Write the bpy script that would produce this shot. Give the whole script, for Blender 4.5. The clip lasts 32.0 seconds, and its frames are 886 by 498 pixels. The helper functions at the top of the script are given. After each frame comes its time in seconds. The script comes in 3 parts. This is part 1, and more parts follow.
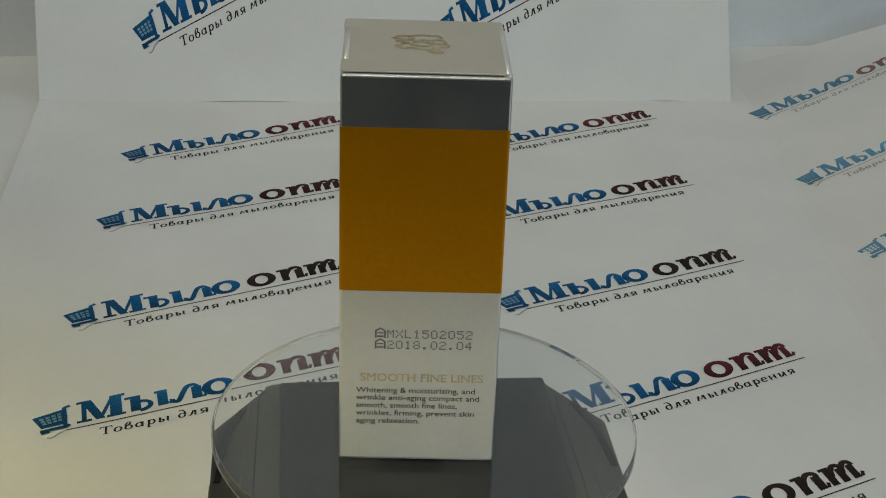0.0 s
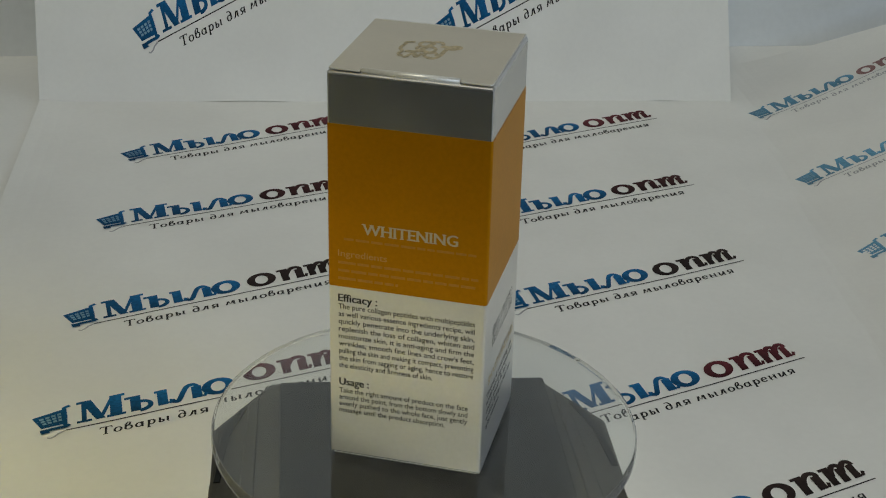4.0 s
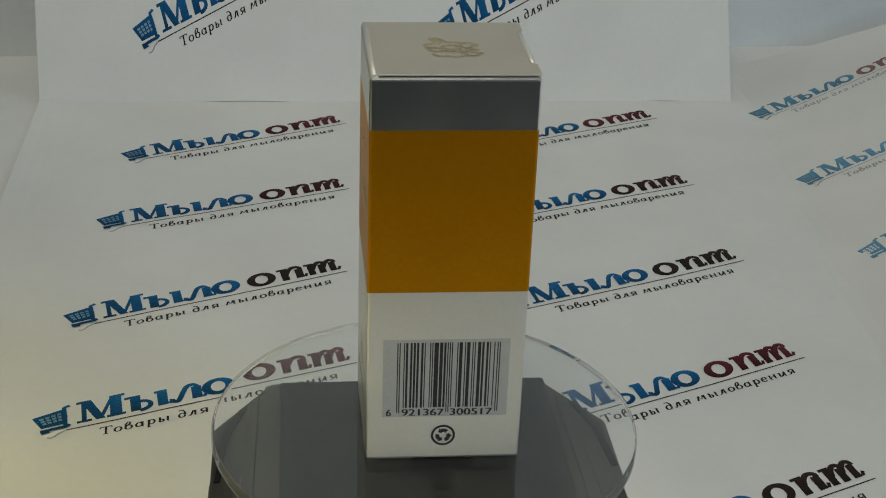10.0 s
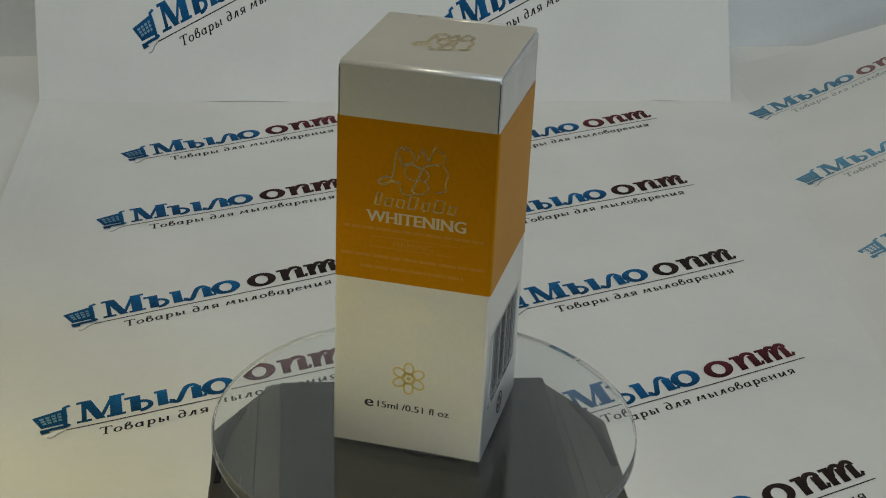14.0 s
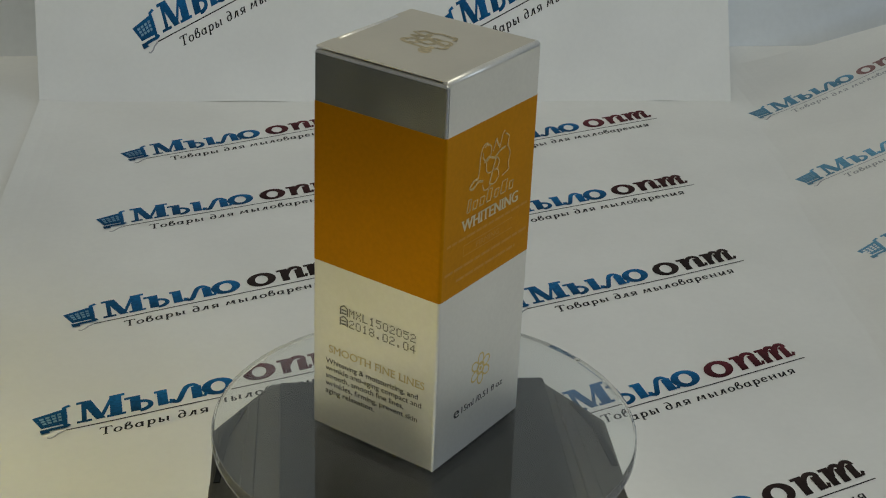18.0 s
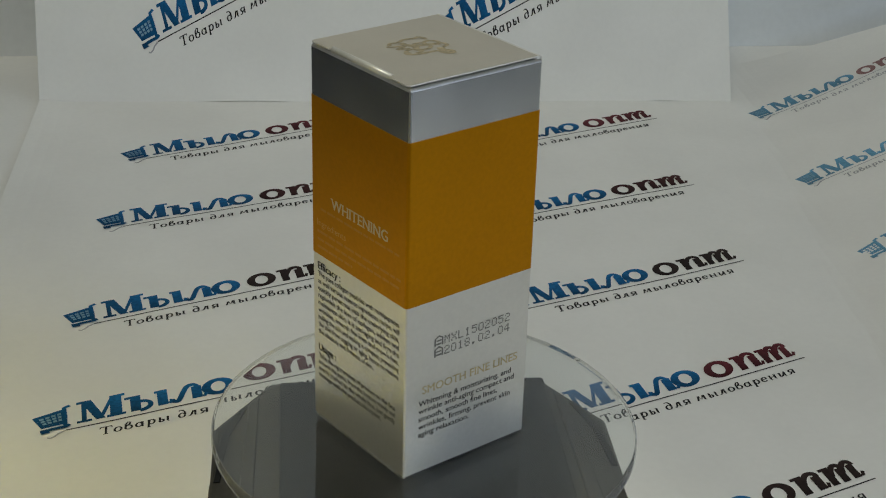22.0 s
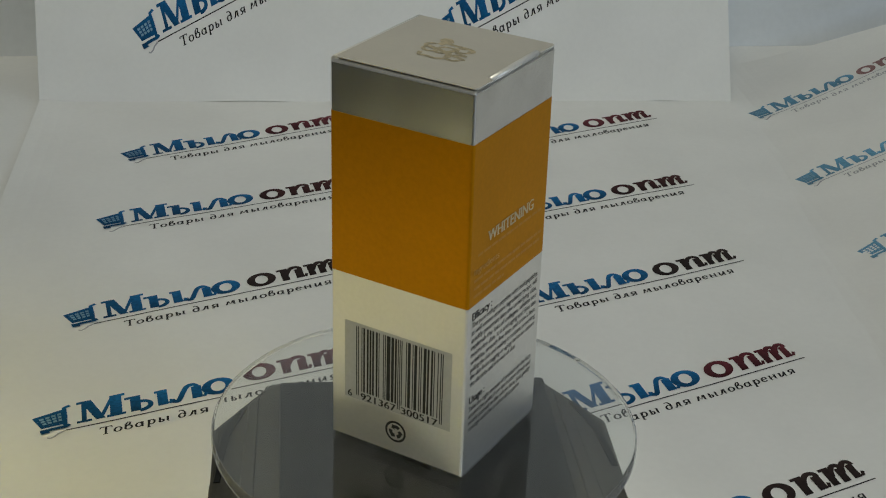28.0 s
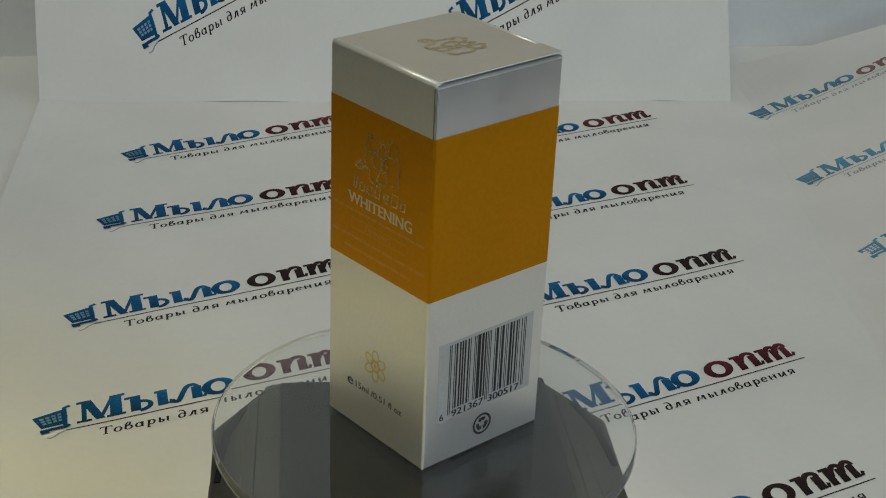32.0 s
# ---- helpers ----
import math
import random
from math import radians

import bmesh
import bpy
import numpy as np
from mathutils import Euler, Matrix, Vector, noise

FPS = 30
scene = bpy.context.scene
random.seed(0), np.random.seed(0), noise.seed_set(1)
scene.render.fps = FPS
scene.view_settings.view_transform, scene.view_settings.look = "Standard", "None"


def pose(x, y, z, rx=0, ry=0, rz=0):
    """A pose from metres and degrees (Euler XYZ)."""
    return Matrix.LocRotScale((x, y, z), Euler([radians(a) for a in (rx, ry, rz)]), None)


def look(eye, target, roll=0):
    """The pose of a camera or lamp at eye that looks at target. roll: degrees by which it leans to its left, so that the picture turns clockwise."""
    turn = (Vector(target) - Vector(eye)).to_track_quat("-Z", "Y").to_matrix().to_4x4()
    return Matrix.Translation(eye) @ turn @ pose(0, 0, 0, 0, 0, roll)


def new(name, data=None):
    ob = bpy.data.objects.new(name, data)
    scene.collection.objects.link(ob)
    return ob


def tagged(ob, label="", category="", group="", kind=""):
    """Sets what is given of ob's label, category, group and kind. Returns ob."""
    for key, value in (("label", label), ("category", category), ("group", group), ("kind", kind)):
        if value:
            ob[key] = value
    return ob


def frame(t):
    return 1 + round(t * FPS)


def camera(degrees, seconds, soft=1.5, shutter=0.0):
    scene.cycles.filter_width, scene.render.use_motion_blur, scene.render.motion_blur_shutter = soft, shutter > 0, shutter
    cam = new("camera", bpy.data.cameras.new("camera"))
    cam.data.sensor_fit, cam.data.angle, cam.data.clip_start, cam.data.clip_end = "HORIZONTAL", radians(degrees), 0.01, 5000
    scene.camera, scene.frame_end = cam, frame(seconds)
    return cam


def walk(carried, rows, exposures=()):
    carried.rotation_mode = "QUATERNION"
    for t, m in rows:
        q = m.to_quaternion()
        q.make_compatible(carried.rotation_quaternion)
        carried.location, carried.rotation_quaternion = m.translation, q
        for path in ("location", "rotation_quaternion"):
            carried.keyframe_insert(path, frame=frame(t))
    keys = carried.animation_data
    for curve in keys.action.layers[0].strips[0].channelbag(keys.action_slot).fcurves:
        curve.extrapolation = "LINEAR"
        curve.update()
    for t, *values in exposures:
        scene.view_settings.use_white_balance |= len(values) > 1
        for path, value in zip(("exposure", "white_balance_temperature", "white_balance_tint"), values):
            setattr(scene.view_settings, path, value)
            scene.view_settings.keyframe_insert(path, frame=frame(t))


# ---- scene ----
from mathutils.geometry import tessellate_polygon

# camera: stands still on its stand before the turntable
EYE = Vector((0.0, -0.30913, 0.19644))
AIM = Vector((0.00836, 0.89791, -0.44010))
cam = camera(32.42, 32.0, soft=1.1)
VIEW = look(EYE, EYE + AIM, 2.06)
walk(cam, [(0.0, VIEW), (32.0, VIEW)], exposures=[(0.0, 0.0, 6500, 10), (32.0, 0.0, 6500, 10)])

# ---- light ----
TABLE = -0.0380          # top of the desk; the glass disc's top is at 0
world = bpy.data.worlds.new("room_air")
scene.world = world
world.use_nodes = True
world.node_tree.nodes["Background"].inputs[0].default_value = (0.62, 0.66, 0.70, 1)
world.node_tree.nodes["Background"].inputs[1].default_value = 0.05


def lamp(name, m, sx, sy, power, colour):
    data = bpy.data.lights.new(name, "AREA")
    data.shape, data.size, data.size_y = "RECTANGLE", sx, sy
    data.energy, data.color = power, colour
    ob = new(name, data)
    ob.matrix_world = m
    return ob


# the ceiling panel and daylight in the window's opening
lamp("ceiling_panel_light", look((-0.18, -0.80, 1.82), (-0.18, -0.799, 0.0)), 0.6, 0.6, 11.7, (0.99, 0.97, 0.79))
lamp("window_light", look((1.42, -0.85, 0.50), (0.0, 0.1, 0.0)), 0.9, 0.6, 5.3, (0.78, 0.97, 1.20))
# unseen warm fill, added only to yellow the desk's near left corner
FILL_AT = Vector((-0.36, -0.26, 0.72))
warm = lamp("warm_fill_light", look(FILL_AT, (-0.21, -0.13, TABLE)), 0.16, 0.16, 0.110, (1.0, 0.80, 0.0))
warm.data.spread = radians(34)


# ---- materials ----
def material(name, colour, rough=0.6, metal=0.0, grain=0.0, scale=400.0, stain=0.0, bump=0.0, bump_scale=900.0,
             cloud=0.0, shade=0.0):
    """A principled surface with fine grain, broad stains and relief, in metres."""
    mat = bpy.data.materials.new(name)
    mat.use_nodes = True
    nt = mat.node_tree
    b = nt.nodes["Principled BSDF"]
    b.inputs["Roughness"].default_value = rough
    b.inputs["Metallic"].default_value = metal
    b.inputs["Base Color"].default_value = (*colour, 1)
    geo = nt.nodes.new("ShaderNodeTexCoord")
    socket = None
    for amount, size, detail in ((grain, scale, 6.0), (stain, scale / 25.0, 3.0)):
        if not amount:
            continue
        tex = nt.nodes.new("ShaderNodeTexNoise")
        tex.inputs["Scale"].default_value, tex.inputs["Detail"].default_value = size, detail
        nt.links.new(geo.outputs["Object"], tex.inputs["Vector"])
        ramp = nt.nodes.new("ShaderNodeMapRange")
        ramp.inputs["From Min"].default_value, ramp.inputs["From Max"].default_value = 0.3, 0.7
        ramp.inputs["To Min"].default_value, ramp.inputs["To Max"].default_value = 1 - amount, 1 + amount
        nt.links.new(tex.outputs["Fac"], ramp.inputs["Value"])
        mul = nt.nodes.new("ShaderNodeVectorMath")
        mul.operation = "MULTIPLY"
        if socket is None:
            mul.inputs[0].default_value = colour
        else:
            nt.links.new(socket, mul.inputs[0])
        nt.links.new(ramp.outputs["Result"], mul.inputs[1])
        socket = mul.outputs["Vector"]
    if shade:
        # printed shading: the letters run from dark at their foot to pale at their head
        split = nt.nodes.new("ShaderNodeSeparateXYZ")
        nt.links.new(geo.outputs["Generated"], split.inputs[0])
        ramp = nt.nodes.new("ShaderNodeMapRange")
        ramp.inputs["To Min"].default_value, ramp.inputs["To Max"].default_value = 1 - shade, 1 + shade
        nt.links.new(split.outputs["Y"], ramp.inputs["Value"])
        mul = nt.nodes.new("ShaderNodeVectorMath")
        mul.operation = "MULTIPLY"
        if socket is None:
            mul.inputs[0].default_value = colour
        else:
            nt.links.new(socket, mul.inputs[0])
        nt.links.new(ramp.outputs["Result"], mul.inputs[1])
        socket = mul.outputs["Vector"]
    if socket is not None:
        nt.links.new(socket, b.inputs["Base Color"])
    if cloud:
        # cloudy handling marks in the gloss
        tex = nt.nodes.new("ShaderNodeTexNoise")
        tex.inputs["Scale"].default_value, tex.inputs["Detail"].default_value = 60.0, 3.0
        nt.links.new(geo.outputs["Object"], tex.inputs["Vector"])
        ramp = nt.nodes.new("ShaderNodeMapRange")
        ramp.inputs["From Min"].default_value, ramp.inputs["From Max"].default_value = 0.2, 0.8
        ramp.inputs["To Min"].default_value, ramp.inputs["To Max"].default_value = rough - cloud, rough + cloud
        nt.links.new(tex.outputs["Fac"], ramp.inputs["Value"])
        nt.links.new(ramp.outputs["Result"], b.inputs["Roughness"])
    if bump:
        tex = nt.nodes.new("ShaderNodeTexNoise")
        tex.inputs["Scale"].default_value, tex.inputs["Detail"].default_value = bump_scale, 4.0
        nt.links.new(geo.outputs["Object"], tex.inputs["Vector"])
        bp = nt.nodes.new("ShaderNodeBump")
        bp.inputs["Strength"].default_value, bp.inputs["Distance"].default_value = bump, 0.0004
        nt.links.new(tex.outputs["Fac"], bp.inputs["Height"])
        nt.links.new(bp.outputs["Normal"], b.inputs["Normal"])
    return mat


def glass(name, rough=0.0, colour=(1, 1, 1)):
    mat = bpy.data.materials.new(name)
    mat.use_nodes = True
    b = mat.node_tree.nodes["Principled BSDF"]
    b.inputs["Base Color"].default_value = (*colour, 1)
    b.inputs["Transmission Weight"].default_value = 1.0
    b.inputs["Roughness"].default_value = rough
    b.inputs["IOR"].default_value = 1.50
    return mat


PAPER = material("office_paper", (0.80, 0.80, 0.78), 0.85, grain=0.012, scale=500, stain=0.035, bump=0.05, bump_scale=1500)
BOARD = material("white_board", (0.78, 0.81, 0.83), 0.6, grain=0.02, scale=300, stain=0.03)
WALL = material("wall_paint", (0.45, 0.45, 0.45), 0.8, grain=0.03, scale=60, stain=0.05, bump=0.2, bump_scale=200)
WALL_DARK = material("dark_wall_paint", (0.06, 0.06, 0.06), 0.8, grain=0.03, scale=60, stain=0.05, bump=0.2, bump_scale=200)
CEIL = material("ceiling_paint", (0.78, 0.78, 0.77), 0.85, grain=0.02, scale=60, stain=0.03)
DESK = material("dark_desk_laminate", (0.042, 0.045, 0.050), 0.45, grain=0.25, scale=120, stain=0.2)
FLOOR = material("floor_vinyl", (0.12, 0.11, 0.10), 0.6, grain=0.1, scale=80, stain=0.1)
INK_GREY = material("grey_ink", (0.024, 0.024, 0.026), 0.7, grain=0.2, scale=900)
INK_PALE = material("pale_grey_ink", (0.34, 0.35, 0.37), 0.7, grain=0.2, scale=900)
INK_BLUE = material("blue_ink", (0.006, 0.088, 0.225), 0.7, grain=0.25, scale=900, stain=0.25, shade=0.5)
INK_SKY = material("pale_blue_ink", (0.105, 0.29, 0.45), 0.7, grain=0.2, scale=900, stain=0.25, shade=0.25)
INK_CELL = material("pale_cell_ink", (0.24, 0.42, 0.55), 0.7, grain=0.2, scale=900, stain=0.2)
INK_RED = material("maroon_ink", (0.088, 0.017, 0.024), 0.7, grain=0.3, scale=900, stain=0.4, shade=0.4)
INK_BROWN = material("dark_brown_ink", (0.042, 0.013, 0.014), 0.7, grain=0.3, scale=900, stain=0.4, shade=0.4)
INK_BLACK = material("brownish_black_ink", (0.024, 0.015, 0.014), 0.7, grain=0.3, scale=900, stain=0.3, shade=0.4)
INK_ROSE = material("faded_maroon_ink", (0.24, 0.12, 0.12), 0.7, grain=0.2, scale=900, stain=0.2)
for ink in (INK_GREY, INK_BLUE, INK_RED, INK_BROWN, INK_BLACK):
    ink.node_tree.nodes["Principled BSDF"].inputs["Specular IOR Level"].default_value = 0.12
FOIL = material("silver_foil_board", (0.65, 0.655, 0.665), 0.24, metal=1.0, grain=0.04, scale=2500, stain=0.10, cloud=0.05)
SATIN = material("satin_silver_print", (0.80, 0.785, 0.75), 0.31, metal=0.80, grain=0.02, scale=900, stain=0.03)
FOIL_EDGE = material("pale_foil_fold", (0.78, 0.77, 0.75), 0.30, metal=0.9, grain=0.08, scale=2500, stain=0.1)
ORANGE = material("orange_foil_print", (0.56, 0.226, 0.0), 0.36, metal=0.64, grain=0.05, scale=900, stain=0.05, bump=0.02,
                  bump_scale=700)
ORANGE.node_tree.nodes["Principled BSDF"].inputs["Specular IOR Level"].default_value = 0.35
ORANGE.node_tree.nodes["Principled BSDF"].inputs["Specular Tint"].default_value = (1.0, 0.87, 0.52, 1)
PEARL = material("satin_pearl_print", (0.79, 0.77, 0.715), 0.36, metal=0.74, grain=0.02, scale=900, stain=0.03)
GOLD = material("gold_ink", (0.74, 0.57, 0.22), 0.4, metal=0.6, grain=0.1, scale=1500)
GOLD_PALE = material("worn_gold_ink", (0.70, 0.58, 0.34), 0.45, metal=0.5, grain=0.15, scale=1500)
FLOURISH = material("pale_gold_foil", (0.68, 0.47, 0.19), 0.26, metal=0.8, grain=0.15, scale=1500)
CREAM = material("cream_ink", (0.70, 0.60, 0.38), 0.4, metal=0.5, grain=0.06, scale=1500)
AMBER = material("amber_ink", (0.64, 0.36, 0.09), 0.42, metal=0.5, grain=0.1, scale=1500)
TAN = material("thin_tan_ink", (0.58, 0.27, 0.03), 0.42, metal=0.5, grain=0.1, scale=1500)
LID_GOLD = material("smudged_gold_ink", (0.58, 0.48, 0.29), 0.45, metal=0.45, grain=0.3, scale=1200, stain=0.25)
BLACK_INK = material("black_ink", (0.05, 0.05, 0.048), 0.55, grain=0.2, scale=1500)
BLACK_INK.node_tree.nodes["Principled BSDF"].inputs["Specular IOR Level"].default_value = 0.12
STAMP = material("grey_stamp_ink", (0.19, 0.185, 0.17), 0.6, grain=0.25, scale=2500)
PATCH = material("barcode_ground", (0.56, 0.56, 0.54), 0.5, metal=0.25, grain=0.04, scale=1200)
LID_FACE = material("satin_champagne_print", (0.68, 0.63, 0.53), 0.42, metal=0.4, grain=0.012, scale=900, stain=0.06)
LID_EDGE = material("pale_lid_fold", (0.86, 0.835, 0.77), 0.38, metal=0.35, grain=0.05, scale=2000, stain=0.05)
CARD = material("raw_card_edge", (0.85, 0.845, 0.81), 0.5, metal=0.0, grain=0.06, scale=1500)
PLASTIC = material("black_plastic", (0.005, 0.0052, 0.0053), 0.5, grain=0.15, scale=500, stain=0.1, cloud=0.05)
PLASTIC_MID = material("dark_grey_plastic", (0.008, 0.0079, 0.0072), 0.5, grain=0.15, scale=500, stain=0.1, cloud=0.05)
# housing top and ribs: the light they catch is mixed into this grey
PLASTIC_GREY = material("lit_grey_plastic", (0.046, 0.045, 0.041), 0.5, grain=0.25, scale=400, stain=0.35, cloud=0.05)
for dark in (PLASTIC, PLASTIC_MID, PLASTIC_GREY):
    dark.node_tree.nodes["Principled BSDF"].inputs["Specular IOR Level"].default_value = 0.12
STEEL = material("brushed_steel", (0.55, 0.55, 0.54), 0.3, metal=1.0, grain=0.05, scale=700)
GLASS = glass("clear_glass", 0.0, (0.93, 0.95, 0.94))
RIM_GLASS = glass("ground_glass_rim", 0.12, (0.86, 0.89, 0.87))
ground = RIM_GLASS.node_tree.nodes.new("ShaderNodeBsdfDiffuse")
ground.inputs["Color"].default_value = (0.70, 0.71, 0.69, 1)
ground_mix = RIM_GLASS.node_tree.nodes.new("ShaderNodeMixShader")
ground_mix.inputs[0].default_value = 0.45
clear = RIM_GLASS.node_tree.nodes.new("ShaderNodeBsdfTransparent")
clear_mix = RIM_GLASS.node_tree.nodes.new("ShaderNodeMixShader")
clear_mix.inputs[0].default_value = 0.58
RIM_GLASS.node_tree.links.new(RIM_GLASS.node_tree.nodes["Principled BSDF"].outputs[0], ground_mix.inputs[1])
RIM_GLASS.node_tree.links.new(ground.outputs[0], ground_mix.inputs[2])
RIM_GLASS.node_tree.links.new(ground_mix.outputs[0], clear_mix.inputs[1])
RIM_GLASS.node_tree.links.new(clear.outputs[0], clear_mix.inputs[2])
RIM_GLASS.node_tree.links.new(clear_mix.outputs[0], RIM_GLASS.node_tree.nodes["Material Output"].inputs["Surface"])
# a thin film of dust and wiping marks lies on the plate
nt = GLASS.node_tree
film = nt.nodes.new("ShaderNodeBsdfDiffuse")
film.inputs["Color"].default_value = (0.75, 0.75, 0.74, 1)
coords = nt.nodes.new("ShaderNodeTexCoord")
smear = nt.nodes.new("ShaderNodeTexNoise")
smear.inputs["Scale"].default_value, smear.inputs["Detail"].default_value, smear.inputs["Distortion"].default_value = 130.0, 8.0, 1.6
amount = nt.nodes.new("ShaderNodeMapRange")
amount.inputs["From Min"].default_value, amount.inputs["From Max"].default_value = 0.56, 0.80
amount.inputs["To Min"].default_value, amount.inputs["To Max"].default_value = 0.005, 0.05
blend = nt.nodes.new("ShaderNodeMixShader")
nt.links.new(coords.outputs["Object"], smear.inputs["Vector"])
nt.links.new(smear.outputs["Fac"], amount.inputs["Value"])
nt.links.new(amount.outputs["Result"], blend.inputs[0])
nt.links.new(nt.nodes["Principled BSDF"].outputs[0], blend.inputs[1])
nt.links.new(film.outputs[0], blend.inputs[2])
nt.links.new(blend.outputs[0], nt.nodes["Material Output"].inputs["Surface"])
LAMP_FACE = bpy.data.materials.new("lamp_diffuser")
LAMP_FACE.use_nodes = True
LAMP_FACE.node_tree.nodes["Principled BSDF"].inputs["Emission Color"].default_value = (0.92, 0.97, 1.0, 1)
LAMP_FACE.node_tree.nodes["Principled BSDF"].inputs["Emission Strength"].default_value = 2.0


# ---- building helpers ----
def mesh_of(name, bm, mat, smooth=False):
    me = bpy.data.meshes.new(name)
    bmesh.ops.recalc_face_normals(bm, faces=bm.faces)
    bm.to_mesh(me)
    bm.free()
    me.materials.append(mat)
    if smooth:
        for poly in me.polygons:
            poly.use_smooth = True
    return me


def part(name, bm, mat, parent=None, label="", smooth=False):
    ob = new(name, mesh_of(name, bm, mat, smooth))
    ob.parent = parent
    if label:
        tagged(ob, label)
    return ob


def box_bm(x0, x1, y0, y1, z0, z1, bevel=0.0, segments=2):
    bm = bmesh.new()
    bmesh.ops.create_cube(bm, size=1.0)
    for v in bm.verts:
        v.co = Vector(((x0 + x1) / 2 + v.co.x * (x1 - x0), (y0 + y1) / 2 + v.co.y * (y1 - y0), (z0 + z1) / 2 + v.co.z * (z1 - z0)))
    if bevel:
        bmesh.ops.bevel(bm, geom=bm.edges[:], offset=bevel, segments=segments, affect="EDGES", profile=0.5)
    return bm


def prism_bm(outline, z0, z1, bevel=0.0, segments=2):
    """A closed outline of (x, y) points drawn up from z0 to z1, with its rims rounded."""
    bm = bmesh.new()
    low = [bm.verts.new((x, y, z0)) for x, y in outline]
    top = [bm.verts.new((x, y, z1)) for x, y in outline]
    n = len(outline)
    for i in range(n):
        bm.faces.new((low[i], low[(i + 1) % n], top[(i + 1) % n], top[i]))
    bm.faces.new(list(reversed(low)))
    bm.faces.new(top)
    if bevel:
        rims = [e for e in bm.edges if abs(e.verts[0].co.z - e.verts[1].co.z) < 1e-7]
        bmesh.ops.bevel(bm, geom=rims, offset=bevel, segments=segments, affect="EDGES", profile=0.5)
    return bm


def rounded(x0, x1, y0, y1, r, n=4):
    """Outline of a rectangle with round corners."""
    pts = []
    for cx, cy, a0 in ((x1 - r, y0 + r, -90), (x1 - r, y1 - r, 0), (x0 + r, y1 - r, 90), (x0 + r, y0 + r, 180)):
        for k in range(n + 1):
            a = radians(a0 + 90 * k / n)
            pts.append((cx + r * math.cos(a), cy + r * math.sin(a)))
    return pts


def ring_bm(x, y, r_out, r_in, n=32, sx=1.0, shear=0.0):
    """A flat ring in 2D, as a sheet of quads."""
    bm = bmesh.new()
    rows = []
    for r, q in ((r_out, 1.0), (r_in, 0.72)):
        rows.append([bm.verts.new((x + sx * r * (1 if r == r_out else q) * math.cos(2 * math.pi * k / n) + shear * r * math.sin(2 * math.pi * k / n),
                                   y + r * math.sin(2 * math.pi * k / n), 0)) for k in range(n)])
    for k in range(n):
        bm.faces.new((rows[0][k], rows[0][(k + 1) % n], rows[1][(k + 1) % n], rows[1][k]))
    return bm


def add_quad(bm, pts):
    bm.faces.new([bm.verts.new((x, y, 0)) for x, y in pts])


def add_bar(bm, x0, x1, y0, y1, shear=0.0, cuts=1):
    for k in range(cuts):
        a, b = x0 + (x1 - x0) * k / cuts, x0 + (x1 - x0) * (k + 1) / cuts
        add_quad(bm, [(a + shear * y0, y0), (b + shear * y0, y0), (b + shear * y1, y1), (a + shear * y1, y1)])


def add_stroke(bm, pts, width):
    """A flat stroke of even width along 2D points."""
    left, right = [], []
    for i, (x, y) in enumerate(pts):
        a, b = pts[max(i - 1, 0)], pts[min(i + 1, len(pts) - 1)]
        d = Vector((b[0] - a[0], b[1] - a[1]))
        d.normalize()
        left.append(bm.verts.new((x - d.y * width / 2, y + d.x * width / 2, 0)))
        right.append(bm.verts.new((x + d.y * width / 2, y - d.x * width / 2, 0)))
    for i in range(len(pts) - 1):
        bm.faces.new((left[i], right[i], right[i + 1], left[i + 1]))


def arc(cx, cy, rx, ry, a0, a1, n=14):
    return [(cx + rx * math.cos(radians(a0 + (a1 - a0) * k / n)), cy + ry * math.sin(radians(a0 + (a1 - a0) * k / n))) for k in range(n + 1)]


def smoothed(pts, n=4):
    """A rounded course through the same points."""
    if len(pts) < 3 or len(pts) > 10:
        return pts
    ends = [Vector(p) for p in (pts[0], *pts, pts[-1])]
    out = []
    for a, b, c, d in zip(ends, ends[1:], ends[2:], ends[3:]):
        for k in range(n):
            t = k / n
            p = 0.5 * (2 * b + (c - a) * t + (2 * a - 5 * b + 4 * c - d) * t * t + (3 * b - a - 3 * c + d) * t ** 3)
            out.append((p.x, p.y))
    return out + [tuple(pts[-1])]


def merged(*parts):
    out = bmesh.new()
    for bm in parts:
        me = bpy.data.meshes.new("tmp")
        bm.to_mesh(me)
        bm.free()
        out.from_mesh(me)
        bpy.data.meshes.remove(me)
    return out


def outlines(text, shear):
    """The closed outlines of a line of built-in lettering, as lists of points."""
    curve = bpy.data.curves.new("words", "FONT")
    curve.body, curve.size, curve.shear = text, 1.0, shear
    ob = new("words", curve)
    bpy.context.view_layer.update()
    loops = []
    for spline in ob.to_curve(bpy.context.evaluated_depsgraph_get()).splines:
        pts, knots = [], spline.bezier_points
        for a, b in zip(knots, list(knots[1:]) + [knots[0]]):
            for k in range(4):
                t = k / 4
                p = a.co * (1 - t) ** 3 + a.handle_right * (3 * t * (1 - t) ** 2) + b.handle_left * (3 * t * t * (1 - t)) + b.co * t ** 3
                if not pts or (p - pts[-1]).length > 1e-5:
                    pts.append(p.copy())
        if len(pts) > 2:
            loops.append(pts)
    ob.to_curve_clear()
    bpy.data.objects.remove(ob)
    bpy.data.curves.remove(curve)
    return loops


def inside(p, loop):
    hit = False
    for a, b in zip(loop, loop[1:] + loop[:1]):
        if (a.y > p.y) != (b.y > p.y) and p.x < (b.x - a.x) * (p.y - a.y) / (b.y - a.y) + a.x:
            hit = not hit
    return hit


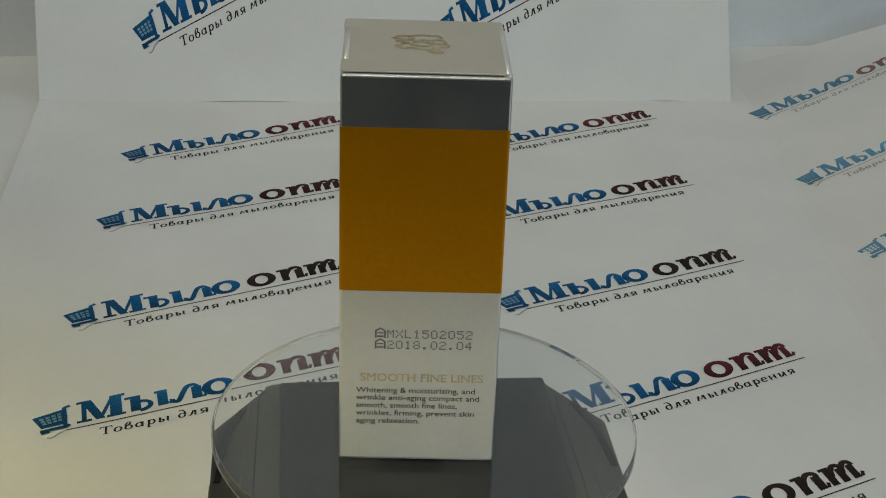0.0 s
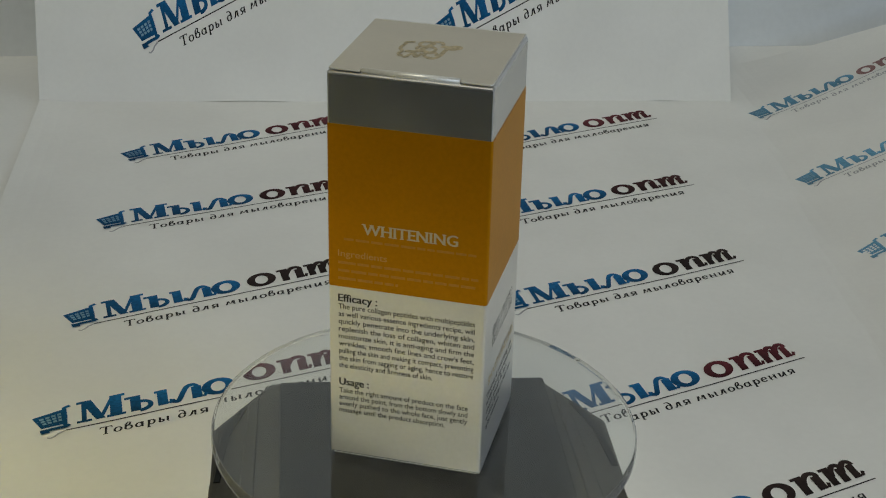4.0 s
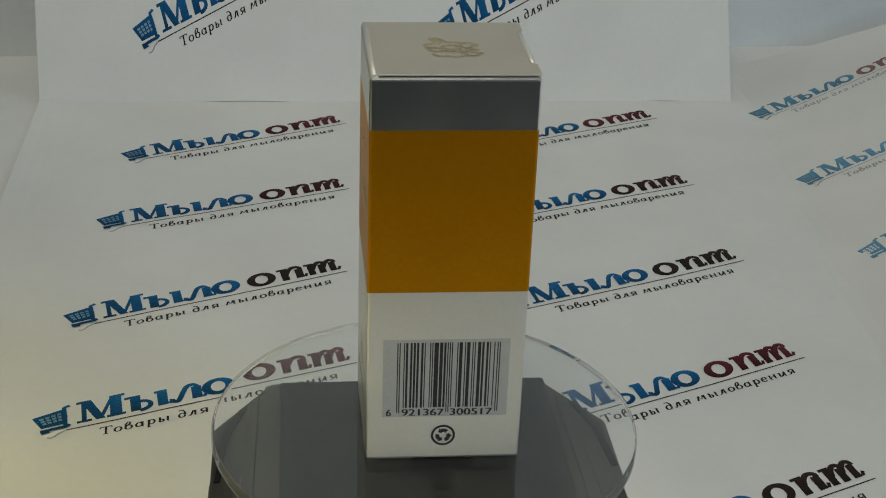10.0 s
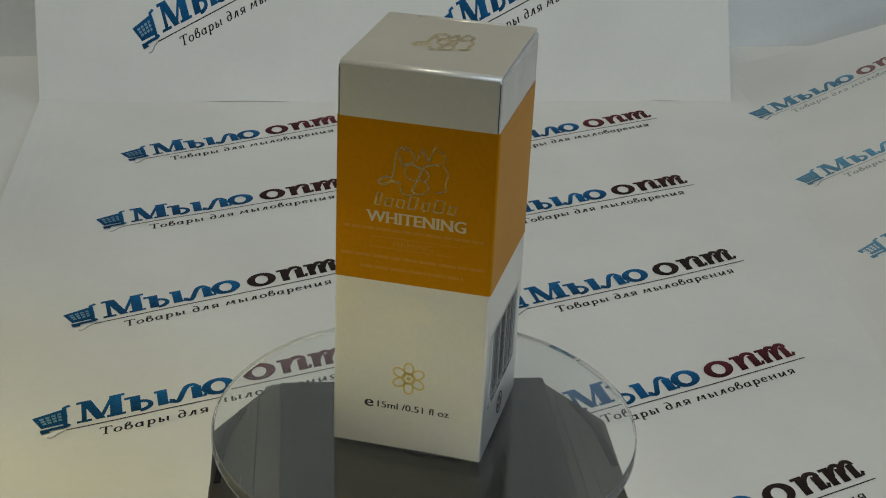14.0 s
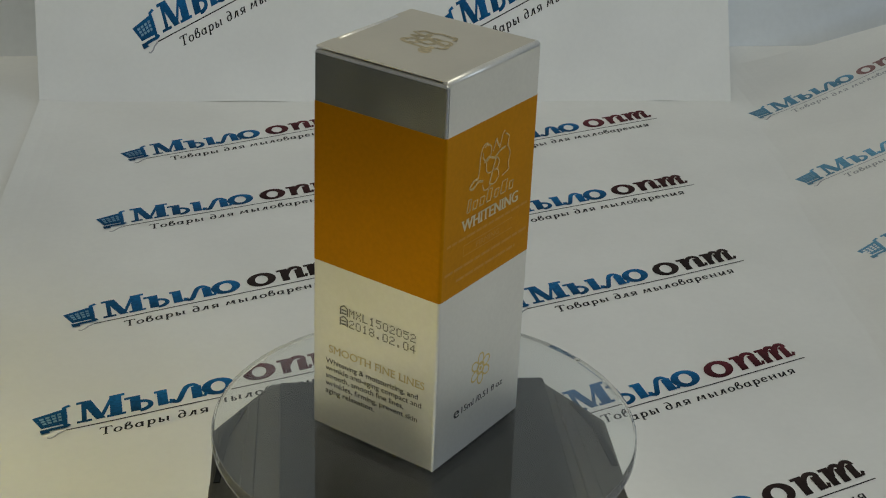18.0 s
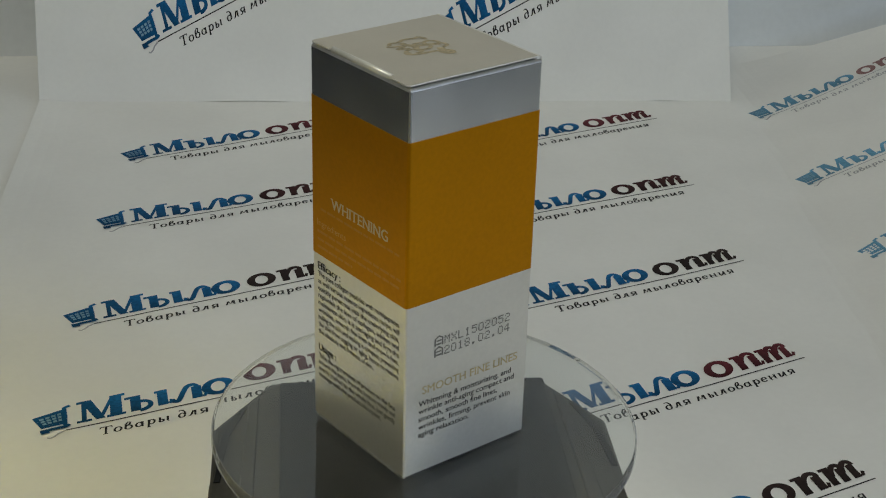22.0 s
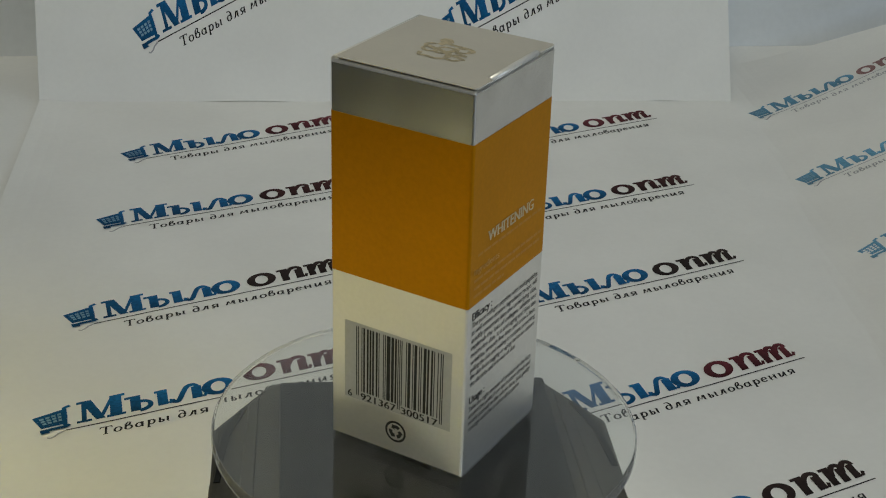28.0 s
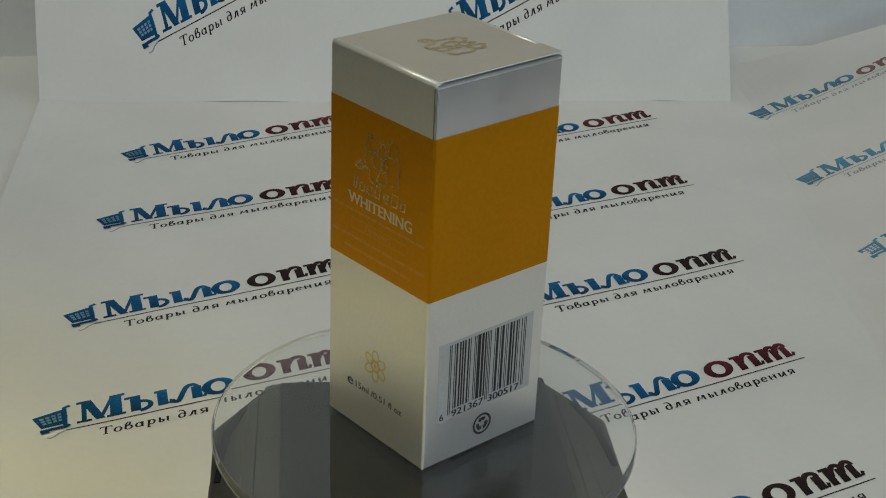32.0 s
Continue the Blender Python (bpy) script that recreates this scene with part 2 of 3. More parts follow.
def words_bm(text, x0, x1, y0, height, bold=0.0, shear=0.0, serif=0.0):
    """Flat lettering that fills x0..x1, its capitals height tall on the line y0; bold thickens the strokes."""
    loops = outlines(text, shear)
    areas = [sum(a.x * b.y - b.x * a.y for a, b in zip(q, q[1:] + q[:1])) / 2 for q in loops]
    sign = math.copysign(1, max(areas, key=abs))
    bm, counter = bmesh.new(), 0
    for q, area in zip(loops, areas):
        if area * sign < 0:
            continue
        holes = [h for h, ha in zip(loops, areas) if ha * sign < 0 and inside(h[0], q)]
        group = [q] + holes
        flat = [p for loop in group for p in loop]
        verts = [bm.verts.new((p.x, p.y, 4e-6 * (counter % 2))) for p in flat]
        counter += 1
        for tri in tessellate_polygon(group):
            try:
                bm.faces.new([verts[k] for k in tri])
            except ValueError:
                pass
    if serif:
        # thin slabs across the ends of the strokes
        top = max(p.y for q in loops for p in q)
        layer = 0
        for q in loops:
            for a, b in zip(q, q[1:] + q[:1]):
                level = (a.y + b.y) / 2
                if abs(a.y - b.y) < 0.01 and 0.02 < abs(a.x - b.x) < 0.2 and (level < 0.03 or level > top - 0.06):
                    low = level - 0.055 if level > top / 2 else level
                    layer += 1
                    bm.faces.new([bm.verts.new((x, y, 4.1e-5 + 1.3e-6 * (layer % 5))) for x, y in ((min(a.x, b.x) - serif, low), (max(a.x, b.x) + serif, low),
                                                                         (max(a.x, b.x) + serif, low + 0.055), (min(a.x, b.x) - serif, low + 0.055))])
    if bold:
        # further prints, slightly beside the first, thicken the upright strokes
        count = max(1, int(bold / 0.02))
        twins = [bm]
        for n in range(1, count + 1):
            twin = bm.copy()
            for v in twin.verts:
                v.co.x += bold * n / count
                v.co.z += 8e-6 * n
            twins.append(twin)
        bm = merged(*twins)
    lo, hi = min(v.co.x for v in bm.verts), max(v.co.x for v in bm.verts)
    k = height / 0.72
    kx = (x1 - x0) / (hi - lo)
    for v in bm.verts:
        v.co = Vector((x0 + (v.co.x - lo) * kx, y0 + v.co.y * k, v.co.z))
    return bm


def bar_row(side, x0, x1, y0, height, seed, mat, name="printed_bar"):
    """A line of writing too small to read: word-long bars."""
    rnd = random.Random(seed)
    x = x0
    while x < x1 - 0.0004:
        w = min(rnd.uniform(0.0016, 0.0042), x1 - x)
        bm = bmesh.new()
        add_bar(bm, x, x + w, y0, y0 + height)
        on(side, name, bm, mat)
        x += w + 0.0004


def placed(bm, where, lift=0.00010, step=0.0):
    """Lays a flat 2D mesh on a surface: where(x, y) gives the point and the normal. It gets a hair of thickness."""
    spots = [where(v.co.x, v.co.y) for v in bm.verts]
    heights = [v.co.z for v in bm.verts]
    for k, (v, (p, n)) in enumerate(zip(bm.verts, spots)):
        v.co = p + n * (lift + heights[k] + step * (k // 4))
    return bm


# ---- the room ----
def setting(name, bm, mat, label=""):
    return tagged(part(name, bm, mat), label, name.split("_")[0], kind="structure")


setting("floor", box_bm(-1.6, 1.6, -1.9, 1.3, -0.80, -0.76), FLOOR, "dark vinyl floor under the desk")
setting("ceiling", box_bm(-1.6, 1.6, -1.9, 1.3, 1.90, 1.94), CEIL, "plain white painted ceiling")
setting("wall_north", box_bm(-1.6, 1.6, 1.2, 1.3, -0.76, 1.90), WALL, "plain grey painted wall")
setting("wall_south", box_bm(-1.6, 1.6, -1.9, -1.8, -0.76, 1.90), WALL_DARK, "plain dark painted wall")
setting("wall_west", box_bm(-1.6, -1.5, -1.8, 1.2, -0.76, 1.90), WALL, "plain grey painted wall")
for z0, z1, y0, y1 in ((-0.76, 0.15, -1.8, 1.2), (0.9, 1.90, -1.8, 1.2), (0.15, 0.9, -1.8, -1.4), (0.15, 0.9, -0.3, 1.2)):
    setting("wall_east", box_bm(1.5, 1.6, y0, y1, z0, z1), WALL, "plain grey wall round the window")

desk = tagged(new("desk"), "dark laminate desk covered with white paper", "desk")
part("desk_top", box_bm(-0.75, 0.75, -0.62, 0.62, TABLE - 0.025, TABLE, 0.002), DESK, desk)
for x in (-0.70, 0.70):
    for y in (-0.57, 0.57):
        part("leg", box_bm(x - 0.02, x + 0.02, y - 0.02, y + 0.02, -0.76, TABLE - 0.025, 0.002), STEEL, desk)

panel = tagged(new("ceiling_light"), "square white ceiling light panel", "lamp")
panel.location = (-0.18, -0.80, 1.84)
part("frame", box_bm(-0.33, 0.33, -0.33, 0.33, 0.0, 0.06, 0.004), CEIL, panel)
part("diffuser", box_bm(-0.30, 0.30, -0.30, 0.30, -0.006, -0.0005), LAMP_FACE, panel)

# shade and cable added out of view to carry the warm fill
fill_body = tagged(new("unseen_fill_lamp"), "unseen dark shade on a cable, added for the warm fill light", "lamp")
fill_body.location = FILL_AT
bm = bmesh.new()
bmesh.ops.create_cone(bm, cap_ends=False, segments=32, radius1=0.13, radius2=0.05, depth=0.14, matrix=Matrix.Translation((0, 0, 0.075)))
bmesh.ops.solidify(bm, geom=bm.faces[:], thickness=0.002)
part("shade", bm, PLASTIC, fill_body)
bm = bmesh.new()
bmesh.ops.create_cone(bm, cap_ends=True, segments=12, radius1=0.003, radius2=0.003, depth=1.90 - FILL_AT.z - 0.13, matrix=Matrix.Translation((0, 0, (1.90 - FILL_AT.z + 0.13) / 2)))
part("cable", bm, PLASTIC, fill_body)

# ---- boards and papers behind and under the turntable ----
WALL_TURN = math.atan(0.1437)


def wall_y(x):
    return 0.3766 + 0.1437 * x


bm = box_bm(-0.45, 0.45, 0.0, 0.012, TABLE, 0.36, 0.001)
board = tagged(part("backdrop_board", bm, BOARD), "upright white board behind the papers", "board")
board.matrix_world = Matrix.Translation((0, wall_y(0), 0)) @ Matrix.Rotation(WALL_TURN, 4, "Z")


def ripple(x, y):
    """The papers lie slightly wavy; nothing under the turntable."""
    d = min(1.0, max(0.0, (math.hypot(x, y) - 0.06) / 0.05))
    return d * (0.00045 * noise.noise((x * 13.0, y * 13.0, 0.3)) + 0.00016 * noise.noise((x * 42.0, y * 42.0, 4.1)))


def sheet_surface(x, y, turn, z, bend=None):
    """The surface of a sheet whose lower left corner is at (x, y): (a, b) in metres along and up it, to point and normal."""
    c, s = math.cos(turn), math.sin(turn)

    def where(a, b):
        px, py = x + c * a - s * b, y + s * a + c * b
        pz = z + (bend(px, py) if bend else 0.0) + ripple(px, py)
        return Vector((px, py, pz)), Vector((0, 0, 1))
    return where


def sheet(name, where, width, height, label, nx=60, ny=44, mat=None, flip=1.0):
    bm = bmesh.new()
    rows = []
    for side in (0.0, -0.0001):
        rows.append([[None] * (nx + 1) for _ in range(ny + 1)])
        for j in range(ny + 1):
            for i in range(nx + 1):
                p, n = where(width * i / nx, height * j / ny)
                rows[-1][j][i] = bm.verts.new(p + n * side)
    for g in rows:
        for j in range(ny):
            for i in range(nx):
                bm.faces.new((g[j][i], g[j][i + 1], g[j + 1][i + 1], g[j + 1][i]))
    rim = [(0, i) for i in range(nx)] + [(j, nx) for j in range(ny)] + [(ny, i) for i in range(nx, 0, -1)] + [(j, 0) for j in range(ny, 0, -1)]
    for k, (j, i) in enumerate(rim):
        j2, i2 = rim[(k + 1) % len(rim)]
        bm.faces.new((rows[0][j][i], rows[0][j2][i2], rows[1][j2][i2], rows[1][j][i]))
    return tagged(part(name, bm, mat or PAPER, smooth=False), label, "paper", "printed papers")


SL = 0.22


def basket(u, v):
    """A point of the cart's basket, which is wider at its top and leans out at its front."""
    x0, x1, y0, y1 = -0.0085, 0.0008, 0.0030, 0.0098
    left = x0 + (1 - v) * 0.0026
    return (left + (x1 - left) * u + SL * 0.006 * v, y0 + (y1 - y0) * v + 0.0016 * (u - 0.5) * v)


def cells_bm():
    """The pale ground seen through the basket's grid."""
    bm = bmesh.new()
    add_quad(bm, [basket(0.1, 0.15), basket(0.92, 0.15), basket(0.92, 0.9), basket(0.1, 0.9)])
    return bm


def cart_bm():
    """A shopping cart sign: basket with a grid of gaps, handle, tray and wheel."""
    bm = bmesh.new()
    edges_u = [0, 0.16, 0.30, 0.36, 0.50, 0.56, 0.70, 0.76, 0.88, 1.0]
    edges_v = [0, 0.26, 0.40, 0.46, 0.60, 0.66, 0.80, 1.0]
    for i in range(len(edges_u) - 1):
        for j in range(len(edges_v) - 1):
            if i in (1, 3, 5, 7) and j in (1, 3, 5):
                continue
            u0, u1, v0, v1 = edges_u[i], edges_u[i + 1], edges_v[j], edges_v[j + 1]
            add_quad(bm, [basket(u0, v0), basket(u1, v0), basket(u1, v1), basket(u0, v1)])
    add_stroke(bm, [(0.0004, 0.0018), (0.0016, 0.0070), (0.0022, 0.0112), (0.0040, 0.0118)], 0.0012)
    add_stroke(bm, [(-0.0058, 0.0012), (-0.0030, 0.0016), (0.0006, 0.0016), (0.0018, 0.0022)], 0.0012)
    add_bar(bm, -0.0066, -0.0042, 0.0000, 0.0020)
    return bm


def block_bms():
    """The blocks of the mark, one mesh each: four blue, then three maroon."""
    out = []
    cap, low, foot = 0.0128, 0.0100, 0.0022

    def lean(pts):
        return [(x + SL * y, y) for x, y in pts]

    def stem(bm, x0, x1, top, flag=0.0, shoe=0.0, tail=0.0):
        # a thick leaning stem, with a small flag at its head, a shoe at its foot or a tail that runs on
        add_bar(bm, x0, x1, foot, top, SL)
        if flag:
            add_bar(bm, x0 - flag, x0 + 0.0002, top - 0.0012, top, SL)
        if shoe:
            add_bar(bm, x0 - shoe, x1 + shoe, foot - 0.0002, foot + 0.0009, SL)
        if tail:
            add_stroke(bm, lean([(x1 - 0.0006, foot + 0.0010), (x1 + tail * 0.5, foot + 0.0004), (x1 + tail, foot + 0.0020)]), 0.0011)
    bm = bmesh.new()
    stem(bm, 0.0046, 0.0060, cap, 0.0014, 0.0014)
    add_quad(bm, lean([(0.0044, cap), (0.0074, cap), (0.0112, foot), (0.0086, foot)]))
    add_quad(bm, lean([(0.0130, cap), (0.0142, cap), (0.0104, foot), (0.0092, foot)]))
    stem(bm, 0.0126, 0.0160, cap, 0.0, 0.0010)
    add_bar(bm, 0.0156, 0.0170, cap - 0.0012, cap, SL)
    out.append(bm)
    bm = bmesh.new()
    stem(bm, 0.0184, 0.0214, low, 0.0016)
    add_stroke(bm, lean(arc(0.0212, 0.0044, 0.0030, 0.0023, 100, -95)), 0.0015)
    stem(bm, 0.0262, 0.0292, low, 0.0008, 0.0, 0.0012)
    out.append(bm)
    bm = bmesh.new()
    add_stroke(bm, lean(smoothed([(0.0304, 0.0042), (0.0307, 0.0028), (0.0322, 0.0028), (0.0335, 0.0058), (0.0350, 0.0090), (0.0370, 0.0095), (0.0384, 0.0078)])), 0.0016)
    stem(bm, 0.0362, 0.0392, low - 0.0016, 0.0, 0.0, 0.0014)
    out.append(bm)
    out.append(ring_bm(0.0455, 0.0061, 0.0043, 0.0026, sx=1.15, shear=SL))
    out.append(ring_bm(0.0580, 0.0061, 0.0044, 0.0027, sx=1.15, shear=SL))
    bm = bmesh.new()
    stem(bm, 0.0636, 0.0662, low, 0.0012)
    add_stroke(bm, lean(smoothed([(0.0654, 0.0058), (0.0666, 0.0084), (0.0682, 0.0097), (0.0702, 0.0093), (0.0708, 0.0078)])), 0.0017)
    stem(bm, 0.0686, 0.0714, low - 0.0018, 0.0, 0.0, 0.0010)
    out.append(bm)
    bm = bmesh.new()
    for k, x in enumerate((0.0732, 0.0770, 0.0808)):
        stem(bm, x, x + 0.0024, low - (0.0018 if k else 0.0), 0.0 if k else 0.0010, 0.0, 0.0 if k < 2 else 0.0013)
        if k < 2:
            add_stroke(bm, lean(smoothed([(x + 0.0018, 0.0058), (x + 0.0028, 0.0084), (x + 0.0042, 0.0097), (x + 0.0056, 0.0093), (x + 0.0060, 0.0078)])), 0.0017)
    out.append(bm)
    return out


def line_bm():
    bm = bmesh.new()
    add_bar(bm, 0.0, 0.0863, -0.00022, 0.00022, cuts=12)
    return bm


def pen_stroke(bm, pts, width):
    """A pen stroke: broad where it runs up or down, thin where it runs across."""
    left, right = [], []
    for i, (x, y) in enumerate(pts):
        a, b = pts[max(i - 1, 0)], pts[min(i + 1, len(pts) - 1)]
        d = Vector((b[0] - a[0], b[1] - a[1]))
        if d.length < 1e-9:
            d = Vector((0.0, 1.0))
        d.normalize()
        w = width * (0.48 + 0.52 * abs(d.y))
        left.append(bm.verts.new((x - d.y * w / 2, y + d.x * w / 2, 0)))
        right.append(bm.verts.new((x + d.y * w / 2, y - d.x * w / 2, 0)))
    for i in range(len(pts) - 1):
        bm.faces.new((left[i], right[i], right[i + 1], left[i + 1]))


def down(x, y0=0.64, tail=0.10):
    """An italic downstroke with a small flag at its head and an upturned tail."""
    return [(x - 0.08, y0 - 0.06), (x, y0), (x, 0.10), (x + 0.04, 0.01), (x + tail, 0.06)]


# italic letters with slab feet: their width and their strokes, lower case 0.64 tall
ITALIC = {
    "Т": (0.92, [[(0.04, 0.80), (0.05, 0.97), (0.87, 0.97), (0.86, 0.80)], [(0.46, 0.97), (0.46, 0.0)], [(0.28, 0.02), (0.64, 0.02)]]),
    "о": (0.70, [arc(0.32, 0.32, 0.25, 0.29, 0, 360, 14)]),
    "в": (0.68, [arc(0.30, 0.28, 0.24, 0.26, 90, 450, 14), [(0.07, 0.28), (0.08, 0.70), (0.22, 0.97), (0.40, 0.92), (0.38, 0.70), (0.24, 0.56)]]),
    "а": (0.76, [arc(0.28, 0.31, 0.22, 0.28, 20, 340, 12), down(0.52)]),
    "р": (0.72, [[(0.06, 0.58), (0.14, 0.64), (0.14, -0.32)], [(0.02, -0.31), (0.28, -0.31)], arc(0.36, 0.32, 0.21, 0.29, 165, -150, 12)]),
    "ы": (0.98, [down(0.14, 0.64, 0.02), arc(0.26, 0.18, 0.16, 0.17, 120, -170, 10), down(0.72)]),
    "д": (0.70, [arc(0.29, 0.29, 0.23, 0.28, 0, 360, 14), [(0.52, 0.30), (0.50, 0.66), (0.36, 0.92), (0.14, 0.99), (0.06, 0.90)]]),
    "л": (0.74, [[(0.0, 0.08), (0.08, 0.02), (0.20, 0.14), (0.34, 0.62)], down(0.48)]),
    "я": (0.72, [arc(0.32, 0.45, 0.22, 0.18, 60, 300, 10), [(0.52, 0.64), (0.52, 0.0)], [(0.34, 0.28), (0.16, 0.02), (0.02, 0.04)]]),
    "м": (1.00, [[(0.0, 0.04), (0.10, 0.08), (0.22, 0.62)], [(0.24, 0.62), (0.40, 0.10), (0.66, 0.62)], down(0.72)]),
    "е": (0.66, [[(0.08, 0.32), (0.50, 0.38)], arc(0.30, 0.32, 0.24, 0.29, 10, 320, 12)]),
    "н": (0.86, [down(0.14, 0.64, 0.08), [(0.14, 0.32), (0.58, 0.36)], down(0.60)]),
    "и": (0.86, [down(0.14, 0.64, 0.10), [(0.22, 0.04), (0.36, 0.10), (0.58, 0.50)], down(0.60)]),
}


def motto_bm():
    """The small line of lettering under the mark."""
    bm, x, tall = bmesh.new(), 0.0, 0.00365
    for ch in "Товары для мыловарения":
        if ch == " ":
            x += 0.42
            continue
        width, strokes = ITALIC[ch]
        for pts in strokes:
            pen_stroke(bm, [(x + u + 0.28 * v, v) for u, v in pts], 0.165)
        x += width + 0.09
    k = (0.0785 - 0.0078) / x
    for v in bm.verts:
        v.co = Vector((0.0078 + v.co.x * k, -0.0060 + v.co.y * tall, 0))
    return bm


def wheel_bm():
    """The cart's pale second wheel, from which the line starts."""
    bm = bmesh.new()
    add_stroke(bm, [(-0.0054, -0.0020), (-0.0046, -0.0025), (-0.0034, -0.0020), (-0.0020, -0.0009), (-0.0002, -0.0001)], 0.0006)
    return bm


def mark(paper, where, a, b, turn, faded=False, size=1.0, second=None):
    """One printed mark on a sheet, its line starting at (a, b) and climbing by turn."""
    c, s = math.cos(turn), math.sin(turn)

    def spot(u, v):
        u, v = u * size, v * size
        return where(a + c * u - s * v, b + s * u + c * v)
    first = None
    for name, bm, mat, text in (("printed_cart", cart_bm(), INK_SKY if faded else INK_BLUE, "blue printed shopping cart sign"),
                                ("printed_line", line_bm(), INK_PALE if faded else INK_GREY, "thin grey printed line"),
                                ("printed_wheel", wheel_bm(), INK_PALE, "pale grey printed swoosh"),
                                ("motto", motto_bm(), INK_PALE if faded else INK_GREY, "small slanted grey lettering")):
        ob = part(name, placed(bm, spot, step=4e-6 if name == "printed_cart" else 1e-7), mat, first or paper, text)
        first = first or ob
    part("basket_cells", placed(cells_bm(), spot, 0.00005), INK_CELL, first, "pale blue cells of the basket")
    for k, bm in enumerate(block_bms()):
        ink = (INK_SKY if faded else INK_BLUE) if k < 4 else (INK_ROSE if faded else second or INK_BROWN)
        part("blue_block" if k < 4 else "maroon_block", placed(bm, spot, step=0.0 if k in (3, 4) else 4e-6), ink, first, "blue printed block" if k < 4 else "maroon printed block")


PAPER_Z = -0.0350


def local(where_x, where_y, turn, x, y):
    """World x, y to a sheet's own a, b."""
    c, s = math.cos(turn), math.sin(turn)
    dx, dy = x - where_x, y - where_y
    return c * dx + s * dy, -s * dx + c * dy


def flat_sheet(x, y, turn, z, label, marks, bend=None, faded=False):
    where = sheet_surface(x, y, turn, z, bend)
    ob = sheet("paper_sheet", where, 0.297, 0.210, label)
    for mx, my, ma, *second in marks:
        a, b = local(x, y, turn, mx, my)
        mark(ob, where, a, b, ma - turn, faded, 0.9 if faded else 1.0, *second)
    return ob


# the sheet under the turntable and the one beyond it
flat_sheet(-0.1310, -0.1208, radians(5.9), PAPER_Z + 0.00012, "white printed paper sheet under the turntable",
           [(-0.0981, 0.0424, 0.4557, INK_RED), (0.0402, 0.0529, 0.5140, INK_RED), (0.0462, -0.0108, 0.5140, INK_BLACK), (-0.0915, -0.0220, 0.46), (-0.086, -0.086, 0.46), (0.050, -0.072, 0.46)])
def lifted(x, y):
    """The far sheet's outer edge stands off the paper below."""
    d = max(0.0, -0.128 - 0.104 * (y - 0.087) - x)
    return 3.0 * d * d


flat_sheet(-0.1440, 0.0825, radians(5.9), PAPER_Z - 0.00012, "white printed paper sheet lying behind the turntable",
           [(-0.1107, 0.2336, 0.5373, INK_RED), (-0.1079, 0.1730, 0.4698), (-0.1032, 0.1030, 0.4980, INK_BLACK),
            (0.0188, 0.2537, 0.5050, INK_RED), (0.0230, 0.1873, 0.4650), (0.0316, 0.1213, 0.4820, INK_BLACK)], lifted)


def curl(x, y):
    d = max(0.0, x - 0.135)
    return 0.31 * d * d / (d + 0.012)


flat_sheet(0.1180, 0.1545, radians(6.9), PAPER_Z - 0.00030, "faded printed paper sheet with a raised outer side",
           [(0.1440, 0.3012, 0.44), (0.1495, 0.2285, 0.42), (0.1575, 0.1625, 0.42)], curl, True)

flat_sheet(0.1350, -0.0400, radians(6.0), PAPER_Z - 0.00020, "plain white paper sheet with a raised outer side", [], curl)

# plain white underlay that reaches the board
corners = [(-0.212, -0.180), (0.33, -0.180), (0.33, wall_y(0.33) - 0.0002), (-0.26, wall_y(-0.26) - 0.0002), (-0.26, 0.10), (-0.212, 0.02)]
tagged(part("underlay_sheet", prism_bm(corners, TABLE, PAPER_Z - 0.0006), PAPER), "large plain white paper on the desk", "paper")

# the sheet that stands against the board
BX, BY, BT = -0.1659, 0.2914, radians(5.5)


def standing(a, b):
    c, s = math.cos(BT), math.sin(BT)
    lean = 0.45 * min(b, 0.125)
    a -= 0.035 * b
    low = max(0.0, 1.0 - b / 0.02)
    gap = 0.0005 * low * sum(math.sin(math.pi * (a - u) / w) for u, w in ((0.062, 0.046), (0.256, 0.022)) if u < a < u + w)
    return (Vector((BX + c * a - s * lean, BY + s * a + c * lean, PAPER_Z - 0.0003 + b + gap)), Vector((s, -c, 0)))


back_sheet = sheet("paper_sheet", standing, 0.297, 0.210, "white printed paper sheet standing against the board")
for a, b in ((0.0502, 0.0232), (0.1774, 0.0246), (0.049, 0.093), (0.176, 0.095), (0.049, 0.162), (0.176, 0.164)):
    mark(back_sheet, standing, a, b, 0.45)

# ---- the turntable ----
turntable = tagged(new("turntable"), "motor turntable with a clear glass disc on a dark base", "turntable")
turntable.location = (0, 0, PAPER_Z + 0.0002)
FOOT = -(PAPER_Z + 0.0002)          # height of the disc's top above its foot


def base_outline(w, far, near, cut, cut_y):
    return [(-w, near), (w, near), (w, far - cut_y), (w - cut, far), (-w + cut, far), (-w, far - cut_y)]


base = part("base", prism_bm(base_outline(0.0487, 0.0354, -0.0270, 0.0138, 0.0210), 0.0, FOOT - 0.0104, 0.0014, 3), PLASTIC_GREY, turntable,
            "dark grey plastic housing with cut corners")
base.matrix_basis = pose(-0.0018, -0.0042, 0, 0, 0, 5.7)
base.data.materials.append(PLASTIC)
for poly in base.data.polygons:         # light on the top is put into its paler grey, the sides stay black
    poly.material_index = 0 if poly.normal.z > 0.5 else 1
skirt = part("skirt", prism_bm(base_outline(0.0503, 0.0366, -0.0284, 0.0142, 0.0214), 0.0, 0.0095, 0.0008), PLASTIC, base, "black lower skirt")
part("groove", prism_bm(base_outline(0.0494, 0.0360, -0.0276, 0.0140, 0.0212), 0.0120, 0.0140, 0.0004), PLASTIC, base)
